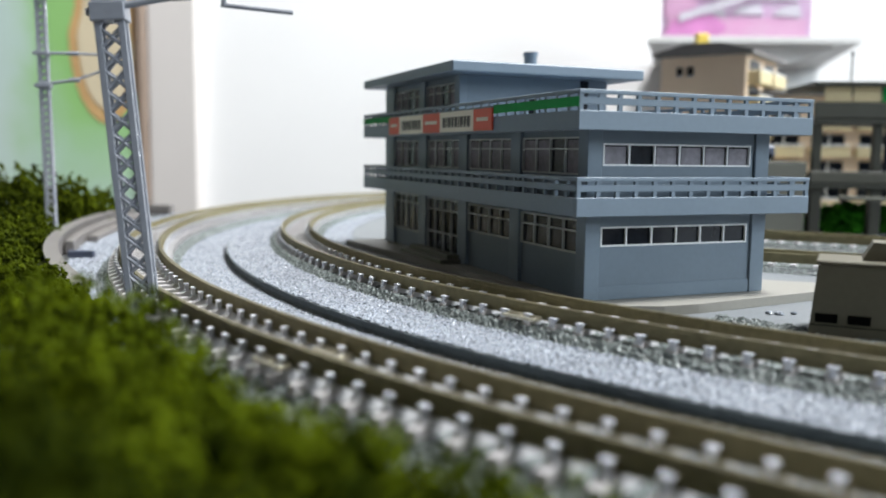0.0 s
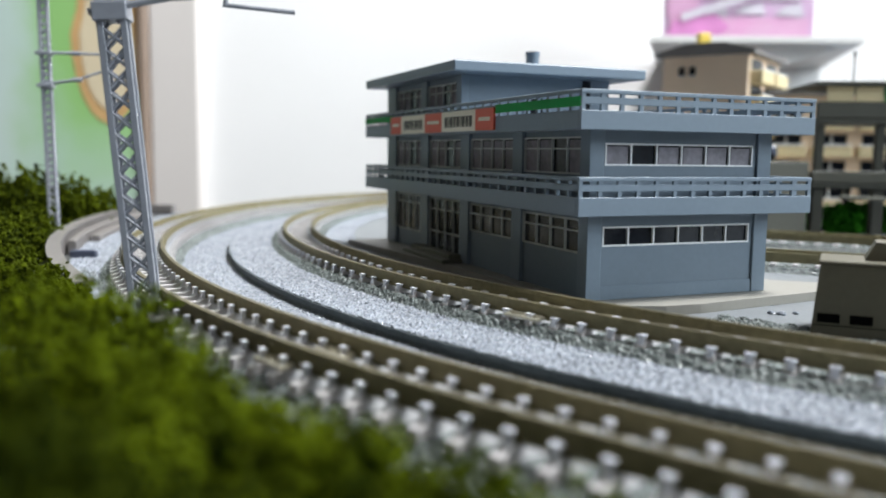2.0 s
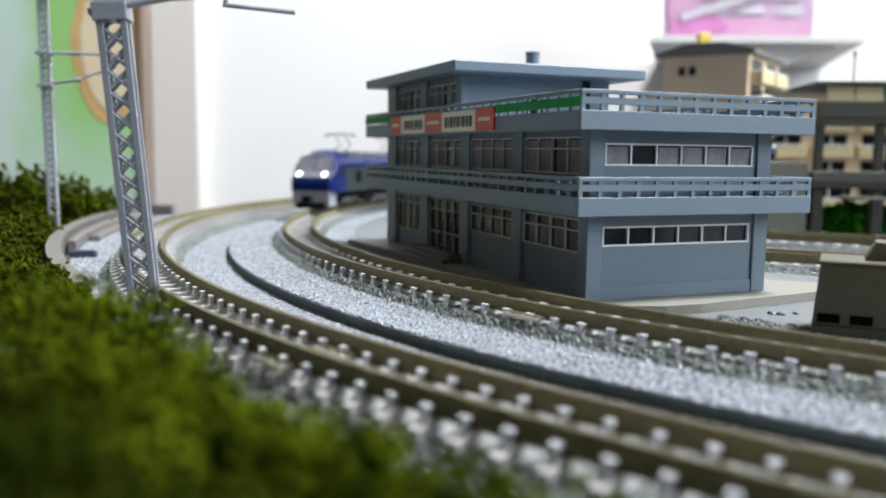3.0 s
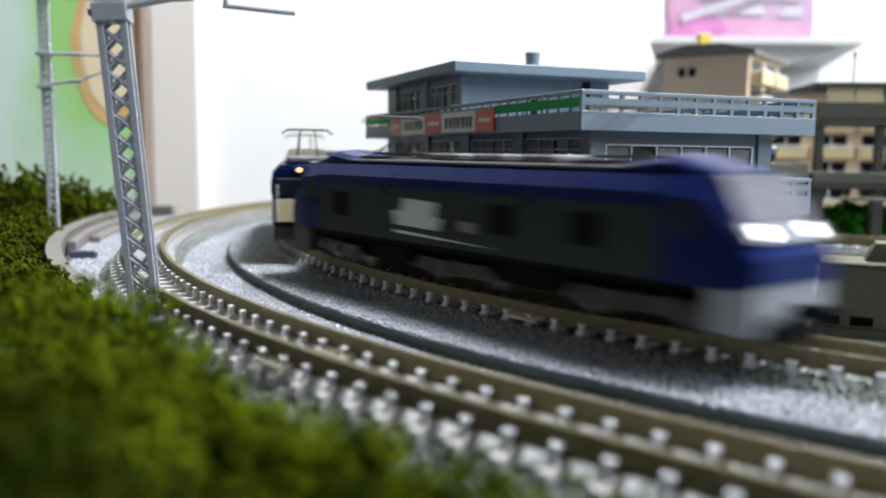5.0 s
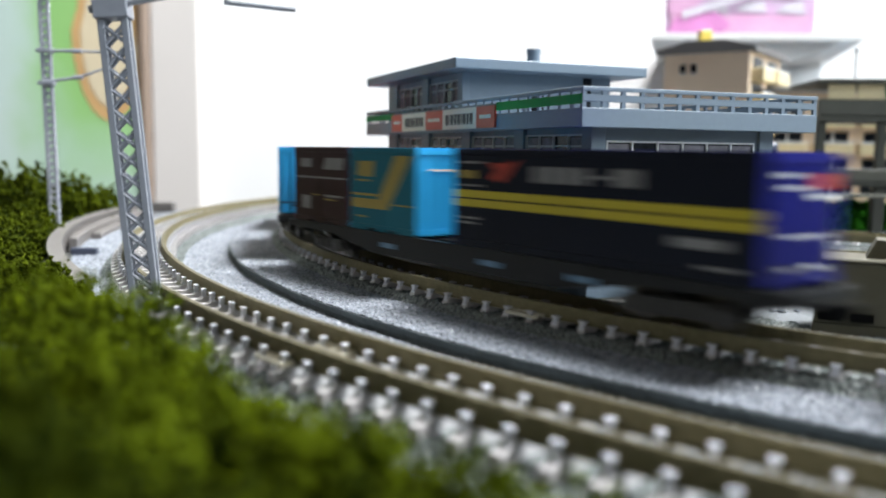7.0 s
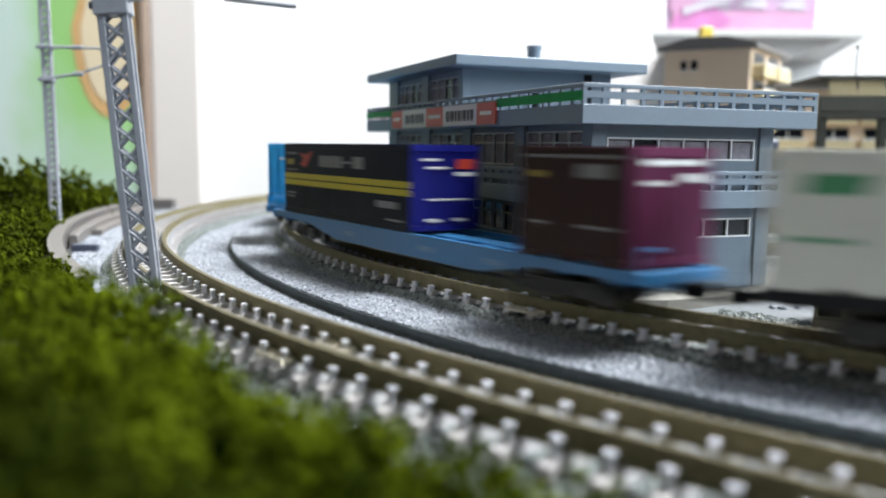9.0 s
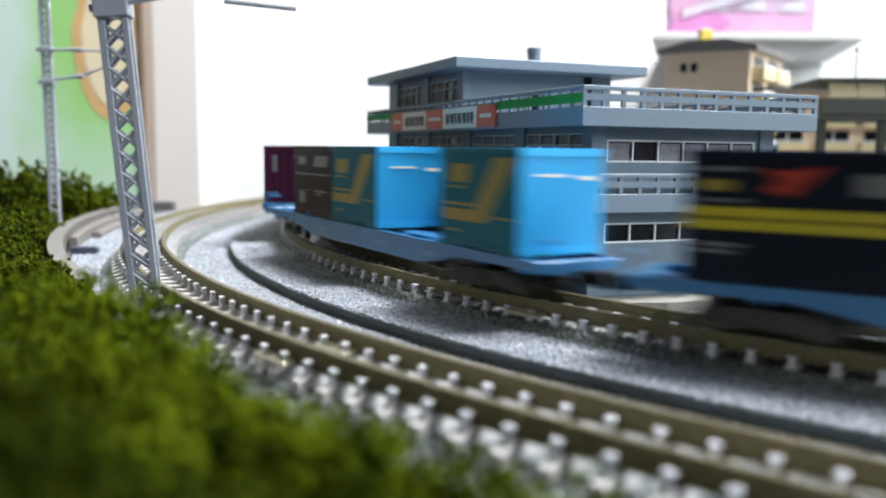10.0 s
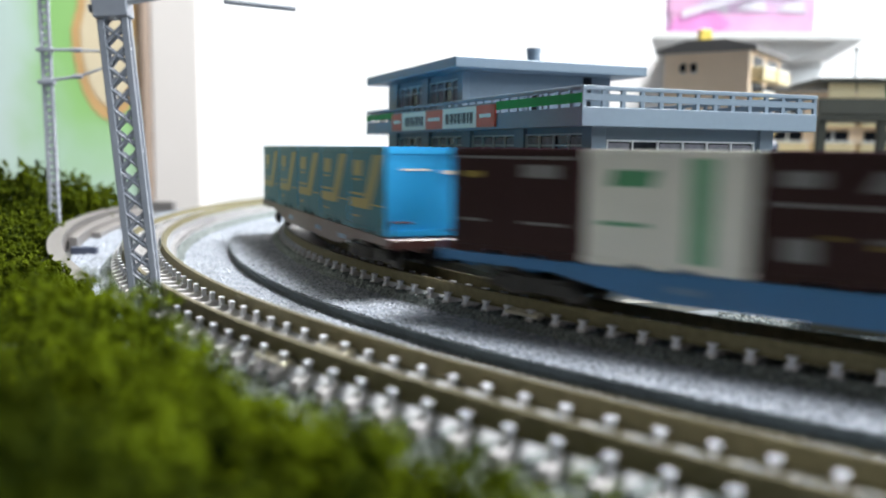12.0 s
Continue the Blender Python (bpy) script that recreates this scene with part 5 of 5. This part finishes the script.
def container(length, side_mat, end_mat, marks, label, ribs=7):
    th = thing("freight_container", place(0, 0, 0), label, "container", "freight containers")
    h, W, H = length / 2, 8.1, 17.1
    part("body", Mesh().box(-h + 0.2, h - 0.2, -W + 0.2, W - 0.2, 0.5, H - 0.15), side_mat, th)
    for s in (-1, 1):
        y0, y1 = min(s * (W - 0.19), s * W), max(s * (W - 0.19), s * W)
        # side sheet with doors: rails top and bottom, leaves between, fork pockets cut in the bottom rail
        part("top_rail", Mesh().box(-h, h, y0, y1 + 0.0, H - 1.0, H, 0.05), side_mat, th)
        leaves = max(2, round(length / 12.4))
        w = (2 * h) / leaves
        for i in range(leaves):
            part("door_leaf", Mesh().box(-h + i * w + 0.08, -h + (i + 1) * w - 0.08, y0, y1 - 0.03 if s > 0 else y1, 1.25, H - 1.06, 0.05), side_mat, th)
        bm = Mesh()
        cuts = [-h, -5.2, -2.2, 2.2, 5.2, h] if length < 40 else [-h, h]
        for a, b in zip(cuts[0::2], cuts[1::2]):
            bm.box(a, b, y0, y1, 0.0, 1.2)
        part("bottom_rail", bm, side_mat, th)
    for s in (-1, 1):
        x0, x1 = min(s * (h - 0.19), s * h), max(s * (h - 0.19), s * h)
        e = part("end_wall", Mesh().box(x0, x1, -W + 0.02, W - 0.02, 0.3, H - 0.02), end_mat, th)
        for k in range(ribs):
            y = -W + 1.4 + (2 * W - 2.8) * k / (ribs - 1)
            part("rib", Mesh().box(min(s * h, s * (h + 0.22)), max(s * h, s * (h + 0.22)), y - 0.35, y + 0.35, 1.6, H - 1.4), end_mat, e)
        part("end_rail", Mesh().box(min(s * h, s * (h + 0.3)), max(s * h, s * (h + 0.3)), -W, W, H - 1.2, H), end_mat, e)
        part("end_rail", Mesh().box(min(s * h, s * (h + 0.3)), max(s * h, s * (h + 0.3)), -W, W, 0.2, 1.3), end_mat, e)
    part("roof", Mesh().box(-h + 0.1, h - 0.1, -W + 0.1, W - 0.1, H, H + 0.12), end_mat, th)
    for name, pts, mm in marks:
        if name == "end_mark":
            y0, y1, z0, z1 = pts
            for s in (1,):
                part("marking", Mesh().box(s * (h + 0.24), s * (h + 0.32), y0, y1, z0, z1), mm, th)
            continue
        # side marks, as seen with the container's front on the viewer's own side
        part("marking", Mesh().prism(pts, "y", -W - 0.07, -W - 0.01), mm, th)
        part("marking", Mesh().prism([(-x, z) for x, z in pts], "y", W + 0.01, W + 0.07), mm, th)
    return th


def rect(x0, x1, z0, z1):
    return [(x0, z0), (x1, z0), (x1, z1), (x0, z1)]


# marks: x runs forward along the train, z up
V_MARKS = [("m", [(-11.6, 4.6), (2.2, 4.6), (10.6, 15.6), (5.2, 15.6), (-1.2, 6.6), (-11.6, 6.6)], MUSTARD), ("m", rect(-11.6, -1.5, 7.2, 7.7), MUSTARD), ("m", [(-9.6, 11.6), (-8.2, 11.2), (-3.4, 11.2), (-2.8, 14.4), (-8.8, 14.4)], MUSTARD),
           ("m", rect(-9.4, -4.6, 10.2, 10.6), MUSTARD), ("m", rect(4.2, 11.2, 5.6, 5.9), MUSTARD), ("m", rect(-9.5, -6, 2.6, 3.0), MUSTARD), ("end_mark", (-5.0, 0.8, 12.7, 13.1), SIGN_CREAM), ("end_mark", (3.4, 6.4, 12.1, 12.8), SIGN_CREAM)]
BROWN_MARKS = [("m", rect(-9.4, -4.2, 12.6, 14.6), DIM_MARK), ("m", [(1.2, 12.2), (10.0, 12.2), (10.6, 14.8), (2.6, 14.8)], DIM_MARK), ("m", rect(-11.4, 11.4, 10.1, 10.5), DIM_MARK), ("m", rect(-8.8, -4.6, 3.0, 6.0), DIM_MARK), ("m", rect(-3.6, -1.2, 6.2, 6.5), MUSTARD), ("m", rect(2.2, 9.6, 6.0, 6.5), DIM_MARK), ("m", rect(2.2, 6.4, 5.3, 5.6), MUSTARD),
               ("end_mark", (1.2, 6.6, 13.4, 14.6), MARK), ("end_mark", (-5.6, -4.0, 9.4, 14.4), DIM_MARK)]
BROWN_PLAIN = [("m", rect(-9.8, -6.4, 12.4, 13.4), MUSTARD), ("m", rect(1.5, 8.2, 12.6, 14.6), DIM_MARK), ("m", rect(-10.6, -5.6, 5.2, 5.6), DIM_MARK), ("m", rect(1.5, 9.8, 5.2, 5.6), DIM_MARK), ("m", rect(-11.4, 11.4, 15.5, 15.9), DIM_MARK), ("end_mark", (-6.0, 6.0, 14.6, 15.4), MARK), ("end_mark", (1.6, 6.4, 12.2, 13.4), MARK), ("end_mark", (-6.0, -1.0, 11.8, 12.4), MARK)]
CREAM_MARKS = [("m", rect(3.8, 7.4, 1.3, 16.0), MINT), ("m", [(-8.6, 11.8), (-1.8, 11.8), (-1.0, 14.2), (-8.0, 14.2)], GREEN_MARK), ("m", rect(-10.2, -2.4, 6.0, 6.6), MINT)]
BLACK_MARKS = [("m", rect(-31.2, 31.2, 8.6, 9.9), YELLOW), ("m", rect(-31.2, 31.2, 7.0, 8.3), YELLOW), ("m", [(-21.5, 12.2), (-18.5, 11.4), (-17.2, 12.6), (-14.4, 15.4), (-18.2, 14.6), (-21.6, 14.9), (-19.8, 13.4)], RED_MARK)] + [
    ("m", rect(x, x + w, 11.8, 14.4), DIM_MARK) for x, w in ((-10.5, 2.6), (-7.3, 2.6), (-4.1, 2.6), (-0.9, 2.2), (6.6, 4.6))] + [("m", rect(1.9, 5.9, 12.8, 13.3), DIM_MARK), ("m", rect(-29.6, -25.6, 12.0, 13.4), MUSTARD), ("m", rect(-29.8, -23.4, 14.6, 15.0), DIM_MARK), ("m", rect(-30, -23.5, 10.6, 10.9), DIM_MARK),
    ("m", rect(-29.8, -24.2, 4.8, 5.2), DIM_MARK), ("m", rect(-29.8, -25.2, 3.9, 4.3), DIM_MARK), ("m", rect(17.4, 26.0, 4.2, 5.6), DIM_MARK), ("m", rect(22, 28.5, 1.6, 2.1), DIM_MARK),
    ("end_mark", (-5.8, -1.6, 14.0, 14.5), MARK), ("end_mark", (-4.6, 0.2, 12.4, 12.9), MARK), ("end_mark", (2.6, 6.8, 12.4, 14.4), RED_MARK), ("end_mark", (2.2, 7.0, 11.0, 11.8), MARK), ("end_mark", (-4.6, -1.2, 1.9, 2.5), MARK), ("end_mark", (1.6, 5.0, 1.9, 2.5), MARK), ("end_mark", (-4.8, 6.0, 6.2, 6.5), MARK)]
RED_MARKS = [("m", rect(-2.2, 10.8, 9.6, 12.0), MARK), ("m", rect(-10.6, -3.0, 12.6, 13.2), MUSTARD), ("m", rect(-10.6, -4.6, 7.4, 7.8), MARK), ("m", rect(-11.6, 11.6, 15.2, 15.7), DIM_MARK)]


def make(kind):
    if kind == "teal":
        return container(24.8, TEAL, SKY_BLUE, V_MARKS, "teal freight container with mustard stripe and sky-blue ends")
    if kind == "brown":
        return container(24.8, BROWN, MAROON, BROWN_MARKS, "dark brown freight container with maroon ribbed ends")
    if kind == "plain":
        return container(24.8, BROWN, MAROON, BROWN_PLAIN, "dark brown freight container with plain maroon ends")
    if kind == "cream":
        return container(24.8, CREAM, CREAM, CREAM_MARKS, "off-white freight container with a mint green stripe")
    if kind == "creamblue":
        return container(24.8, CREAM, SKY_BLUE, CREAM_MARKS[1:], "off-white freight container with sky-blue ends")
    if kind == "red":
        return container(24.8, RED, RED, RED_MARKS, "bright red freight container with white marks")
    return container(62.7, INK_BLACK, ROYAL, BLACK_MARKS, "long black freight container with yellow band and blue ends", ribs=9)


PITCH_W = 142.81
OFF_W2 = 415.29
CONSIST = [
    (276.34, WAGON_GREY, "grey model container wagon", [("black", 31.6), ("teal", -24.2), ("brown", -49.8)]),
    (OFF_W2, WAGON_GREY, "grey model container wagon", [("creamblue", 50.8), ("red", 25.4), ("red", -26.8), ("cream", -52.4)]),
    (OFF_W2 + PITCH_W, WAGON_BLUE, "blue model container wagon", [("plain", 51.4), ("black", -26.6)]),
    (OFF_W2 + 2 * PITCH_W, WAGON_BLUE, "blue model container wagon", [("teal", 48.6), ("teal", -3.7), ("brown", -29.1)]),
    (OFF_W2 + 3 * PITCH_W, WAGON_BLUE, "blue model container wagon", [("brown", 50.8), ("teal", 25.4), ("brown", 0.0), ("cream", -25.4), ("plain", -50.8)]),
    (OFF_W2 + 4 * PITCH_W, WAGON_BROWN, "red-brown model container wagon", [("teal", 50.8), ("teal", 25.4), ("teal", 0.0), ("teal", -25.4), ("teal", -50.8)]),
]


def train():
    first = modern_loco()
    first.scale = (1.035, 1, 1)
    rides(first, -2.1, 40)
    rides(older_loco(), 133.45, 38)
    firsts = {}
    for off, paint, label, load in CONSIST:
        if paint not in firsts:
            firsts[paint] = flat_wagon(paint, label)
            w = firsts[paint]
        else:
            w = copy_thing(firsts[paint], Matrix())
        rides(w, off, 47)
        for kind, u in load:
            if kind not in firsts:
                firsts[kind] = make(kind)
                c = firsts[kind]
            else:
                c = copy_thing(firsts[kind], Matrix())
            rides(c, off, 47, (u, 0, 7.48))


train()


def motions():
    times = [i * 0.2 for i in range(61)]
    for ob, offset, pivot, shift in MOVING:
        local = Matrix.Translation(Vector(shift) * MM)
        walk(ob, [(t, car_pose(t, offset, pivot) @ local) for t in times])


motions()
